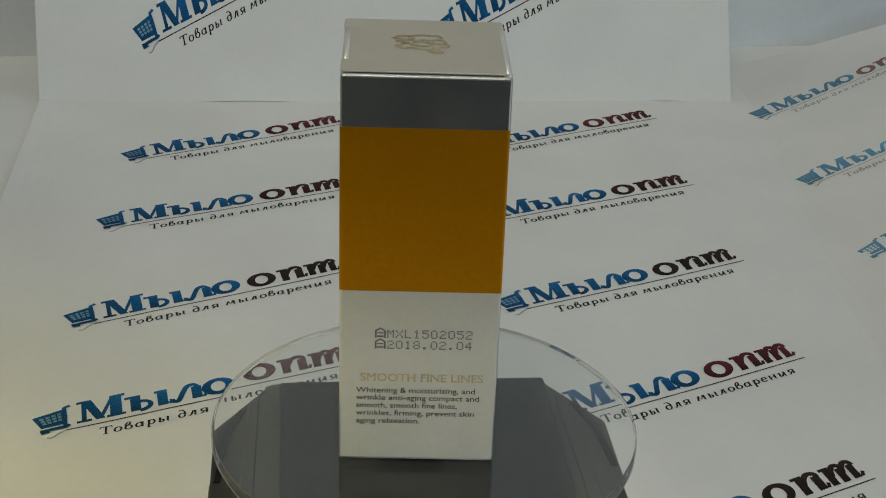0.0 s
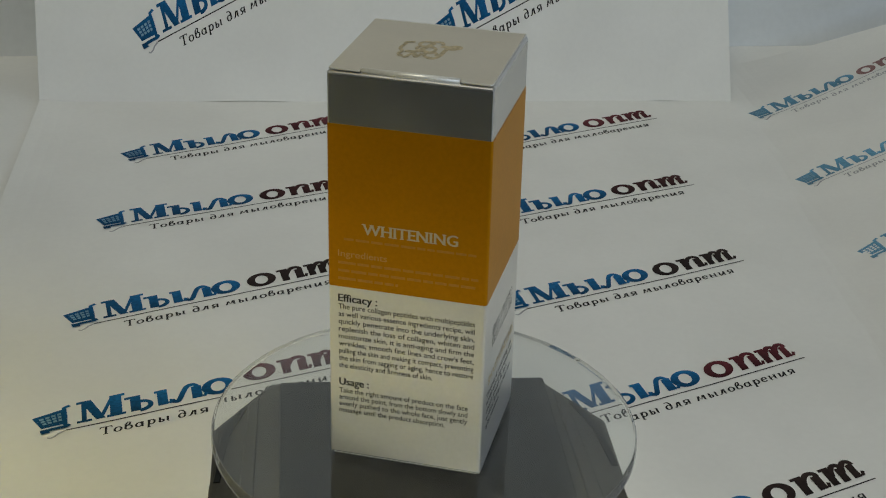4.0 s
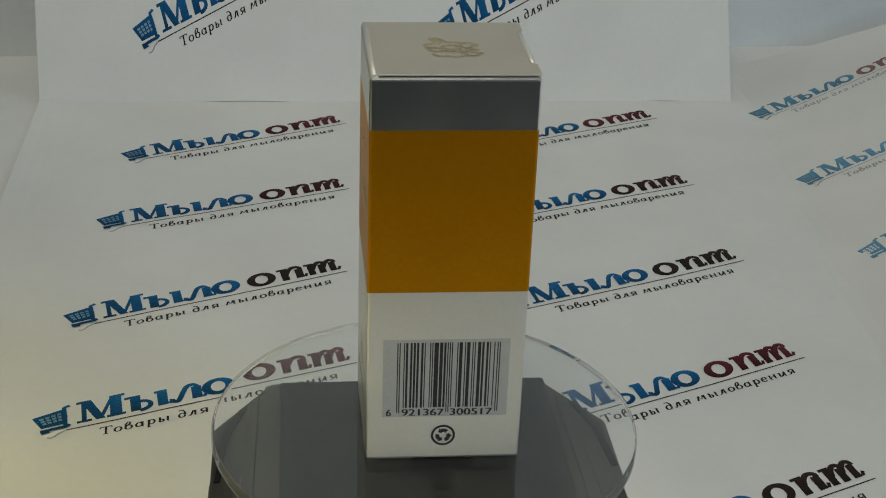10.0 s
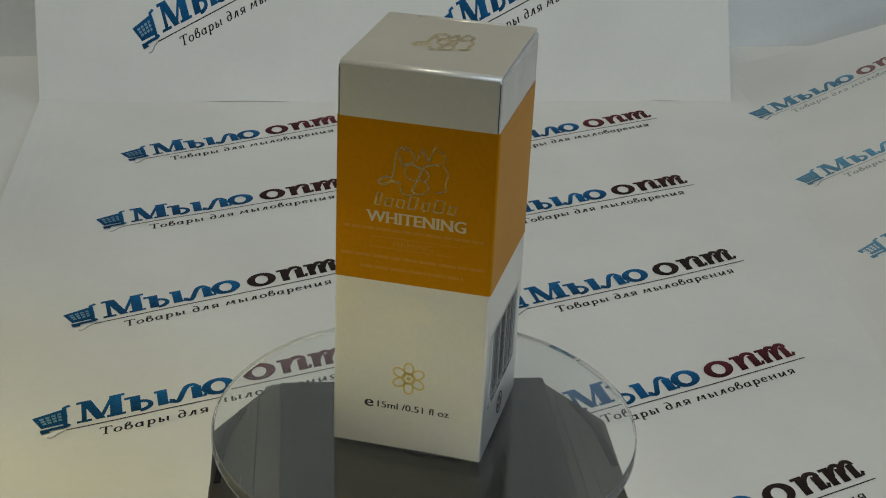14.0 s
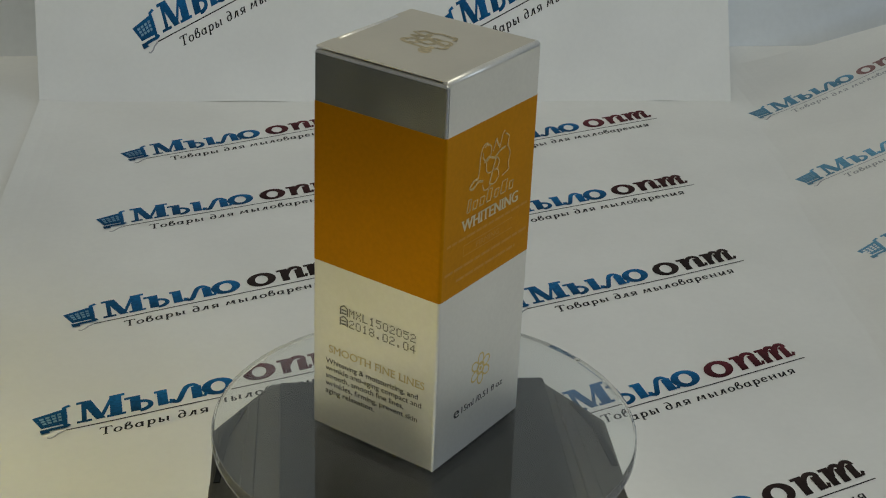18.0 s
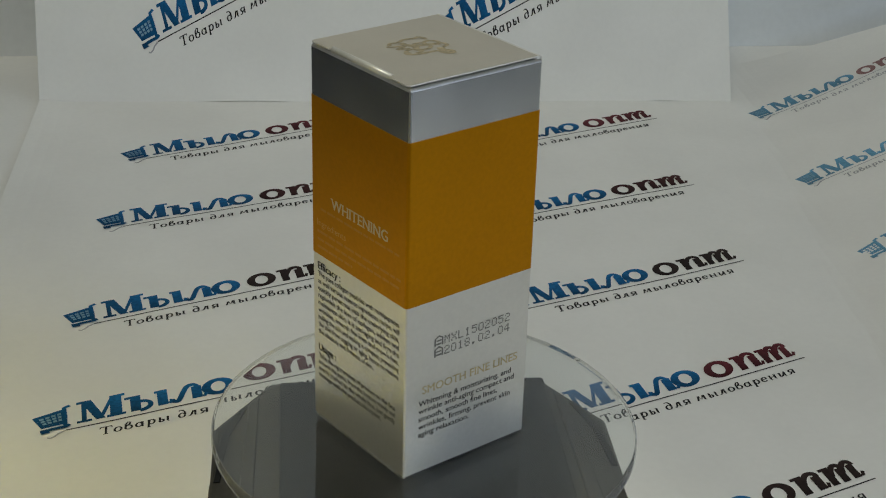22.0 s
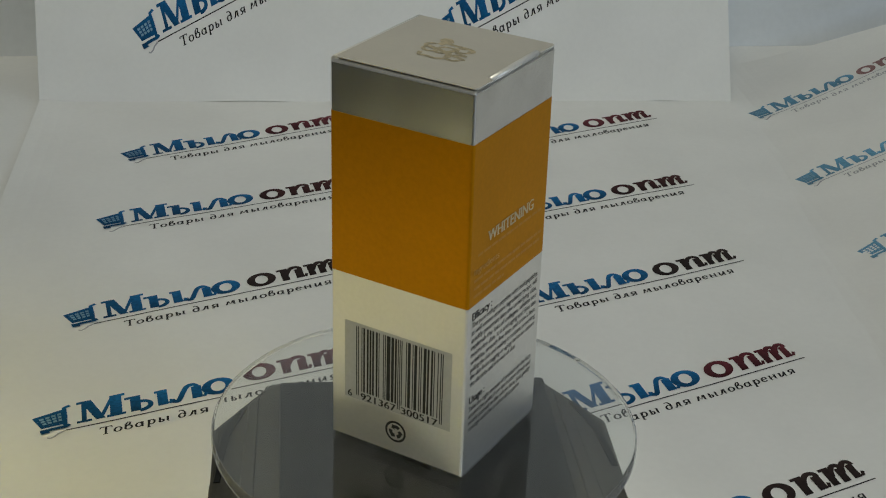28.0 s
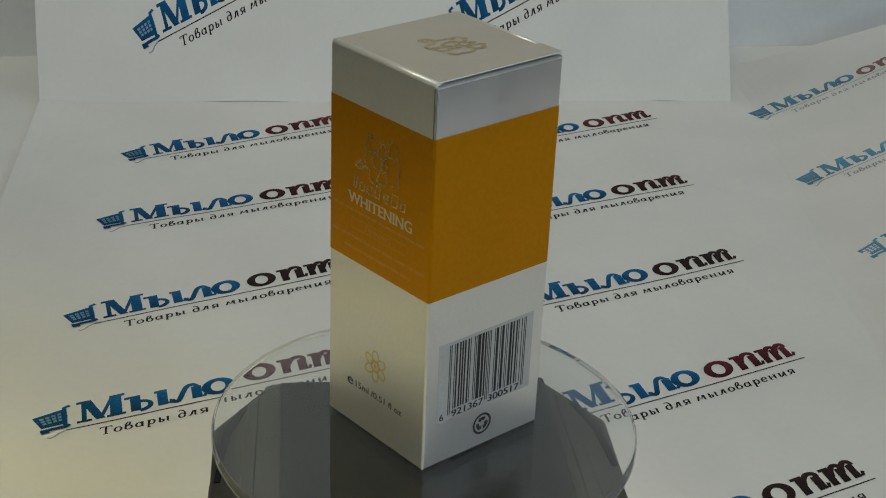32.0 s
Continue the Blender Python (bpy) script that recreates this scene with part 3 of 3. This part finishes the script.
part("top_plate", prism_bm(rounded(-0.0325, 0.0358, -0.0250, 0.0342, 0.0010), FOOT - 0.0106, FOOT - 0.0096, 0.0004), PLASTIC_MID, base, "dark grey inset plate")
for s in (-1, 1):
    part("rib", prism_bm([(s * 0.0385, -0.0260), (s * 0.0422, -0.0260), (s * 0.0402, 0.0235), (s * 0.0375, 0.0275)][::s], FOOT - 0.0106, FOOT - 0.0094, 0.0004), PLASTIC_GREY, base)
    part("slot", prism_bm([(s * 0.0408, 0.0222), (s * 0.0448, 0.0100), (s * 0.0463, -0.0060), (s * 0.0478, -0.0060), (s * 0.0466, 0.0106), (s * 0.0422, 0.0226)][::s],
                          FOOT - 0.0106, FOOT - 0.0099, 0.0002), PLASTIC, base)
bm = bmesh.new()
bmesh.ops.create_cone(bm, cap_ends=True, segments=32, radius1=0.006, radius2=0.005, depth=0.0085, matrix=Matrix.Translation((0, 0, FOOT - 0.0085)))
part("spindle", bm, PLASTIC, turntable)

DISC_R, DISC_T = 0.0505, 0.0034
bm = bmesh.new()
bmesh.ops.create_cone(bm, cap_ends=True, segments=128, radius1=DISC_R, radius2=DISC_R, depth=DISC_T)
rims = [e for e in bm.edges if abs(e.verts[0].co.z - e.verts[1].co.z) < 1e-7 and len(e.link_faces) == 2 and
        (e.verts[0].co.xy.length > DISC_R * 0.99)]
bmesh.ops.bevel(bm, geom=rims, offset=0.0007, segments=3, affect="EDGES", profile=0.5)
disc = part("glass_disc", bm, GLASS, turntable, "round clear glass plate with a polished rim")
disc.visible_shadow = False
disc.data.materials.append(RIM_GLASS)
for poly in disc.data.polygons:
    poly.use_smooth = len(poly.vertices) <= 4
    poly.material_index = 1 if abs(poly.normal.z) < 0.9 else 0
disc.location = (0, -0.0008, FOOT - DISC_T / 2)

# ---- the carton ----
S, HIGH = 0.0350, 0.0924
LOW_BAND, HIGH_BAND = 0.4658 * HIGH, 0.8730 * HIGH
carton = tagged(new("cosmetic_box"), "tall silver foil carton with an orange band, turning on glass", "box")


def warped(bm):
    """The carton stands a little out of square."""
    for v in bm.verts:
        x, y, z = v.co
        v.co = Vector((x - 0.0124 * y, y + 0.0103 * z, z))
    return bm


H2 = S / 2
bm = prism_bm(rounded(-H2, H2, -H2, H2, 0.0006), 0.0002, HIGH - 0.0003)
bmesh.ops.bevel(bm, geom=[e for e in bm.edges if e.verts[0].co.z > 0.05 and e.verts[1].co.z > 0.05], offset=0.0007, segments=4, affect="EDGES", profile=0.5)
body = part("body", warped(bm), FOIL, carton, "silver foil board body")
# the folds are paler than the flat foil
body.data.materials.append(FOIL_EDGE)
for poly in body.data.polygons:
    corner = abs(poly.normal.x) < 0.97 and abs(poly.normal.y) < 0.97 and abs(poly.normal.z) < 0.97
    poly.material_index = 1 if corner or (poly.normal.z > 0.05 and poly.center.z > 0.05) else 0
e = 0.00010
bm = prism_bm(rounded(-H2 - e, H2 + e, -H2 - e, H2 + e, 0.0007), LOW_BAND, HIGH_BAND)
bmesh.ops.delete(bm, geom=[f for f in bm.faces if abs(f.normal.z) > 0.9], context="FACES_ONLY")
part("orange_band", warped(bm), ORANGE, carton, "orange printed band round the carton")
# the lower part is printed over in satin silver
bm = prism_bm(rounded(-H2 - 0.00002, H2 + 0.00002, -H2 - 0.00002, H2 + 0.00002, 0.0006), 0.0006, LOW_BAND)
bmesh.ops.delete(bm, geom=[f for f in bm.faces if abs(f.normal.z) > 0.9], context="FACES_ONLY")
part("silver_panel", warped(bm), SATIN, carton, "satin silver lower print round the carton")
# the lid lies a little above the body's rim and is cut back where its flap folds down
LID = HIGH + 0.0004
outline = [(H2 - 0.0006, -H2 + 0.0004), (H2 - 0.0006, H2 - 0.0004), (-H2 + 0.0004, H2 - 0.0004), (-H2 - 0.0001, H2 - 0.0009), (-H2 - 0.0001, 0.0107),
           (-H2 + 0.0011, 0.0104), (-H2 + 0.0011, -0.0104), (-H2 - 0.0001, -0.0107), (-H2 - 0.0001, -H2 + 0.0009), (-H2 + 0.0004, -H2 + 0.0004)]
lid = part("lid", warped(prism_bm(outline, HIGH - 0.00002, LID, 0.00015)), LID_FACE, carton, "satin champagne tuck lid")
lid.data.materials.append(LID_EDGE)
for poly in lid.data.polygons:
    poly.material_index = 1 if poly.normal.z < 0.9 else 0
bm = bmesh.new()
bmesh.ops.create_cone(bm, cap_ends=True, segments=24, radius1=0.0009, radius2=0.0009, depth=S - 0.0010,
                      matrix=Matrix.Translation((H2 - 0.0009, 0, LID - 0.00085)) @ Matrix.Rotation(radians(90), 4, "X"))
part("hinge_fold", warped(bm), LID_EDGE, lid, "rounded shiny fold of the lid", smooth=True)
bm = bmesh.new()
bmesh.ops.create_cone(bm, cap_ends=True, segments=20, radius1=0.0007, radius2=0.0007, depth=0.0204,
                      matrix=Matrix.Translation((-H2 + 0.0009, 0, HIGH + 0.0000)) @ Matrix.Rotation(radians(90), 4, "X"))
part("tuck_flap", warped(bm), LID_EDGE, lid, "shiny fold of the tucked flap", smooth=True)
for s in (-1, 1):
    part("bottom_flap", warped(prism_bm(rounded(-H2 + (0.0 if s < 0 else 0.024), -H2 + (0.010 if s < 0 else 0.0345), -H2 + 0.0006, H2 - 0.0006, 0.0003), 0.0, 0.0006, 0.0002)),
         CARD, carton, "white cut edge of the bottom flap")


def face(side):
    """Left to right and up on one face of the carton, seen from outside."""
    def where(s, z):
        x, y, n = {"date": (s, -H2, (0, -1, 0)), "facts": (-H2, -s, (-1, 0, 0)), "code": (-s, H2, (0, 1, 0)), "front": (H2, s, (1, 0, 0))}[side]
        return Vector((x - 0.0124 * y, y + 0.0103 * z, z)), Vector(n)
    return where


def on(side, name, bm, mat, parent=None, label=""):
    # ink lies on the bare foil, on the band or on the front's satin panels
    level = sum(v.co.y for v in bm.verts) / len(bm.verts)
    banded = LOW_BAND < level < HIGH_BAND
    lift = 0.00014 if banded else 0.00011 if side == "front" else 0.00008
    return part(name, placed(bm, face(side), lift, 6e-7 if name in ("emblem", "recycling_sign", "stamp_sign") else 0.0), mat, parent or body, label)


# satin panels of the front face above and below its band
for z0, z1 in ((0.0006, LOW_BAND), (HIGH_BAND, HIGH - 0.0005)):
    bm = bmesh.new()
    add_bar(bm, -H2 + 0.0006, H2 - 0.0006, z0, z1)
    part("front_panel", placed(bm, face("front"), 0.00008), PEARL, body, "satin pearl front panel")

# the face with the date
DOTS = {"M": "10001 11011 10101 10101 10001 10001 10001", "X": "10001 10001 01010 00100 01010 10001 10001", "L": "10000 10000 10000 10000 10000 10000 11111",
        "1": "00100 01100 00100 00100 00100 00100 01110", "5": "11111 10000 11110 00001 00001 10001 01110", "0": "01110 10001 10001 10001 10001 10001 01110",
        "2": "01110 10001 00001 00110 01000 10000 11111", "8": "01110 10001 10001 01110 10001 10001 01110", "4": "00010 00110 01010 10010 11111 00010 00010",
        ".": "00000 00000 00000 00000 00000 01100 01100"}


def stamped_bm(text, x0, x1, y0, height):
    """Dot-matrix characters: each row of dots runs together into short dashes."""
    bm, cell = bmesh.new(), (x1 - x0) / len(text)
    dot, row = cell / 6.4, height / 7
    for k, ch in enumerate(text):
        for j, line in enumerate(DOTS[ch].split()):
            for i, on_off in enumerate(line):
                if on_off == "1":
                    x, y = x0 + k * cell + i * dot, y0 + (6 - j) * row
                    add_bar(bm, x + 0.02 * dot, x + 1.02 * dot, y + 0.10 * row, y + 0.92 * row)
    return bm


on("date", "batch_code", stamped_bm("MXL1502052", -0.0070, 0.0121, 0.0315, 0.0021), STAMP, label="grey stamped batch number")
on("date", "date_code", stamped_bm("2018.02.04", -0.0070, 0.0121, 0.0288, 0.0021), STAMP, label="grey stamped date")
for z, k in ((0.0315, 0), (0.0288, 1)):
    bm = bmesh.new()
    add_stroke(bm, [(-0.0095, z), (-0.0095, z + 0.0018), (-0.0085, z + 0.0024), (-0.0075, z + 0.0018), (-0.0075, z)], 0.0004)
    add_bar(bm, -0.0092, -0.0078, z + 0.0002, z + 0.0006)
    add_bar(bm, -0.0092, -0.0078, z + 0.0011, z + 0.0014)
    on("date", "stamp_sign", bm, STAMP)
on("date", "gold_title", words_bm("SMOOTH FINE LINES", -0.0128, 0.0145, 0.0206, 0.0020, 0.02, serif=0.04), GOLD_PALE, label="pale gold lettering")
for text, x1, z in (("Whitening & moisturizing, and", 0.0128, 0.0176), ("wrinkle anti-aging compact and", 0.0138, 0.0157), ("smooth, smooth fine lines,", 0.0089, 0.0137),
                    ("wrinkles, firming, prevent skin", 0.0128, 0.0117), ("aging relaxation.", 0.0006, 0.0097)):
    on("date", "text_line", words_bm(text, -0.0137, x1, z, 0.0014, 0.006), BLACK_INK)

# the face with the facts
on("facts", "title", words_bm("WHITENING", -0.0100, 0.0110, 0.0562, 0.0026, 0.05, serif=0.05), CREAM, label="cream bold lettering")
bar_row("facts", -0.0140, 0.0150, 0.0543, 0.0006, 3, TAN)
on("facts", "heading", words_bm("Ingredients", -0.0153, -0.0044, 0.0504, 0.0016, 0.012), AMBER)
for z, x1 in ((0.0484, 0.0156), (0.0465, 0.0150), (0.0446, -0.0019)):
    bar_row("facts", -0.0153, x1, z + 0.0002, 0.00065, int(z * 1e5), TAN)
on("facts", "heading", words_bm("Efficacy :", -0.0154, -0.0065, 0.0394, 0.0019, 0.05), BLACK_INK)
LINES = ("The pure collagen peptides with multipeptides", "as well various essence ingredients recipe, will", "quickly penetrate into the underlying skin,",
         "replenish the loss of collagen, whiten and", "moisturize skin, it is anti-aging and firm the", "wrinkles, smooth fine lines and crow's feet,",
         "pulling the skin and making it compact, preventing", "the skin from sagging or aging, hence to restore", "the elasticity and firmness of skin.")
for k, text in enumerate(LINES):
    on("facts", "text_line", words_bm(text, -0.0153, 0.0152 if k < 8 else 0.0060, 0.0376 - k * 0.00185, 0.0013, 0.006), BLACK_INK)
on("facts", "heading", words_bm("Usage :", -0.0153, -0.0084, 0.0183, 0.0019, 0.05), BLACK_INK)
for k, text in enumerate(("Take the right amount of product on the face", "around the point, from the bottom slowly and", "evenly pushed to the whole face, just gently",
                          "massage until the product absorption.")):
    on("facts", "text_line", words_bm(text, -0.0153, 0.0142 if k < 3 else 0.0091, 0.0163 - k * 0.0017, 0.0013, 0.006), BLACK_INK)

# the face with the bar code
bm = bmesh.new()
add_bar(bm, -0.0139, 0.0142, 0.0113, 0.0313)
patch = part("barcode_label", placed(bm, face("code"), 0.00005), PATCH, body, "grey ground of the bar code")
ODD = "0001101 0011001 0010011 0111101 0100011 0110001 0101111 0111011 0110111 0001011".split()
DIGITS = "921367300517"
bits = "101"
for k, d in enumerate(DIGITS):
    own = ODD[int(d)]
    flip = "".join("1" if c == "0" else "0" for c in own)
    # a leading six sets the odd and even codes of the first half
    bits += ("01010" if k == 6 else "") + (flip if k > 5 else flip[::-1] if k in (1, 2, 3) else own)
bits += "101"
MODULE, CODE_X = 0.0229 / 95, -0.0108
k = 0
while k < len(bits):
    n = 1
    while bits[k:k + n + 1] == "1" * (n + 1):
        n += 1
    if bits[k] == "1":
        guard = k < 3 or 45 <= k < 50 or k >= 92
        bm = bmesh.new()
        add_bar(bm, CODE_X + k * MODULE, CODE_X + (k + n) * MODULE, 0.0124 if guard else 0.0137, 0.0305)
        on("code", "code_bar", bm, BLACK_INK, patch)
    k += n
for text, x0, x1 in (("6", -0.0131, -0.0119), ("921367", -0.0096, 0.0000), ("300517", 0.0013, 0.0110)):
    on("code", "code_digits", words_bm(text, x0, x1, 0.0116, 0.0018, 0.05), BLACK_INK, patch)
bm = bmesh.new()
add_stroke(bm, arc(0.0, 0.0062, 0.0025, 0.0025, 0, 360, 28), 0.00055)
for a in (90, 210, 330):
    add_stroke(bm, arc(0.0, 0.0062, 0.0013, 0.0013, a - 42, a + 22, 6), 0.0009)
    t = radians(a + 22)
    add_quad(bm, [(0.0005 * math.cos(t), 0.0062 + 0.0005 * math.sin(t)), (0.0021 * math.cos(t), 0.0062 + 0.0021 * math.sin(t)),
                  (0.0014 * math.cos(t + 0.55), 0.0062 + 0.0014 * math.sin(t + 0.55)), (0.0012 * math.cos(t + 0.55), 0.0062 + 0.0012 * math.sin(t + 0.55))])
on("code", "recycling_sign", bm, BLACK_INK, label="black round recycling sign")


# the front face
def emblem_bm(cx, cy, k, heavy=1.0):
    """A tangle of thin flourishes."""
    bm = bmesh.new()
    w = 0.00034 * k * heavy
    def st(pts, width=w):
        pts = smoothed(pts)
        add_stroke(bm, [(cx + x * k, cy + y * k) for x, y in pts], width)
    st([(-0.0010, 0.0036), (-0.0018, 0.0044), (-0.0032, 0.0040), (-0.0040, 0.0020), (-0.0042, -0.0006), (-0.0046, -0.0030)], w * 1.2)
    st([(-0.0046, -0.0030), (-0.0060, -0.0028), (-0.0076, -0.0040), (-0.0064, -0.0046), (-0.0046, -0.0036), (-0.0026, -0.0040)], w * 1.7)
    st(arc(-0.0015, 0.0022, 0.0016, 0.0018, 130, -190))
    st([(-0.0025, 0.0001), (-0.0008, 0.0010), (0.0014, 0.0002), (0.0036, 0.0012), (0.0056, 0.0014)], w * 1.5)
    st([(0.0008, 0.0018), (0.0017, 0.0043), (0.0022, 0.0040)])
    st([(0.0017, 0.0043), (0.0033, 0.0018)], w * 1.4)
    st([(0.0033, 0.0018), (0.0042, 0.0046), (0.0050, 0.0054)])
    st([(0.0020, 0.0000), (0.0008, -0.0030), (-0.0002, -0.0056)], w * 1.5)
    st(arc(0.0018, -0.0014, 0.0015, 0.0014, 110, -100))
    st(arc(0.0014, -0.0042, 0.0020, 0.0017, 85, -130))
    st(arc(-0.0002, -0.0010, 0.0016, 0.0018, 100, 290))
    st([(-0.0028, -0.0048), (-0.0022, -0.0062), (-0.0008, -0.0064), (0.0004, -0.0058)])
    st([(0.0052, 0.0046), (0.0067, 0.0036), (0.0064, 0.0016), (0.0075, -0.0004), (0.0070, -0.0030), (0.0072, -0.0043), (0.0049, -0.0051)])
    return bm


on("front", "emblem", emblem_bm(-0.0005, 0.0708, 1.0), FLOURISH, label="fine pale gold flourish")
for x, w, h in ((-0.0088, 0.0013, 0.0025), (-0.0066, 0.0018, 0.0016), (-0.0040, 0.0018, 0.0016), (-0.0014, 0.0020, 0.0025), (0.0016, 0.0017, 0.0016), (0.0042, 0.0024, 0.0025), (0.0074, 0.0017, 0.0016)):
    bm = bmesh.new()
    h *= 1.12
    add_stroke(bm, [(x + 0.2 * v + u, 0.0613 + v) for u, v in ((0, 0), (0, h), (w * 0.8, h), (w * 0.8, 0), (0, 0))], 0.00042)
    on("front", "name_block", bm, FLOURISH, label="small slanted gold block")
on("front", "title", words_bm("WHITENING", -0.0107, 0.0115, 0.0573, 0.0027, 0.055, serif=0.05), CREAM, label="cream bold lettering")
bar_row("front", -0.0158, 0.0156, 0.0553, 0.00062, 31, TAN)
bm = bmesh.new()
add_stroke(bm, [(-0.0094, 0.0513), (0.0097, 0.0513), (0.0097, 0.0538), (-0.0094, 0.0538), (-0.0094, 0.0513)], 0.00018)
on("front", "tan_frame", bm, TAN)
on("front", "tan_word", words_bm("FIRMING", -0.0045, 0.0045, 0.0518, 0.0014), TAN)
bar_row("front", -0.0162, 0.0164, 0.0487, 0.00066, 33, TAN)
bar_row("front", -0.0118, 0.0114, 0.0460, 0.00066, 34, TAN)
bm = bmesh.new()
for k in range(6):
    a = radians(60 * k + 30)
    petal = [(0.0025 + 0.0015 * math.cos(radians(30 * j)), 0.0011 * math.sin(radians(30 * j))) for j in range(13)]
    add_stroke(bm, [(0.0001 + u * math.cos(a) - v * math.sin(a), 0.0194 + u * math.sin(a) + v * math.cos(a)) for u, v in petal], 0.00042)
add_stroke(bm, arc(0.0001, 0.0194, 0.0015, 0.0015, 0, 360, 14), 0.00042)
add_stroke(bm, arc(0.0001, 0.0194, 0.0003, 0.0003, 0, 360, 8), 0.0005)
on("front", "gold_flower", bm, GOLD, label="gold flower sign")
on("front", "volume_text", words_bm("15ml /0.51 fl oz", -0.0070, 0.0098, 0.0108, 0.0017, 0.03), BLACK_INK)
on("front", "estimate_sign", words_bm("e", -0.0101, -0.0079, 0.0106, 0.0028, 0.05), BLACK_INK)

# the gold flourish on the lid
bm = emblem_bm(0.0, 0.0, 1.0, 3.0)
bm.verts.index_update()
for v in bm.verts:
    # reads from the front face's side: right is +y, up is -x
    x, y = v.co.x * 0.80 + 0.0004, v.co.y * 1.0 + 0.0016
    v.co = Vector((-y - 0.0124 * x, x + 0.0103 * HIGH, LID + 0.00003 + 6e-7 * (v.index // 4)))
part("gold_emblem", bm, LID_GOLD, lid, "worn gold flourish")


# ---- what turns ----
def turn_at(t):
    w = radians(18.0 * t)
    return 3.65 + 17.9793 * t + 1.26 * math.sin(w) - 2.23 * math.cos(w) + 0.29 * math.sin(2 * w) - 0.28 * math.cos(2 * w)


def motions():
    spins, turns = [], []
    for k in range(65):
        t = 0.5 * k
        a = turn_at(t)
        c, s = math.cos(radians(a)), math.sin(radians(a))
        ox, oy = -0.00239, -0.00037
        turns.append((t, pose(c * ox - s * oy, s * ox + c * oy, 0.0, 0, 0, a)))
        spins.append((t, pose(0, -0.0008, FOOT - DISC_T / 2, 0, 0, a)))
    walk(carton, turns)
    walk(disc, spins)


motions()
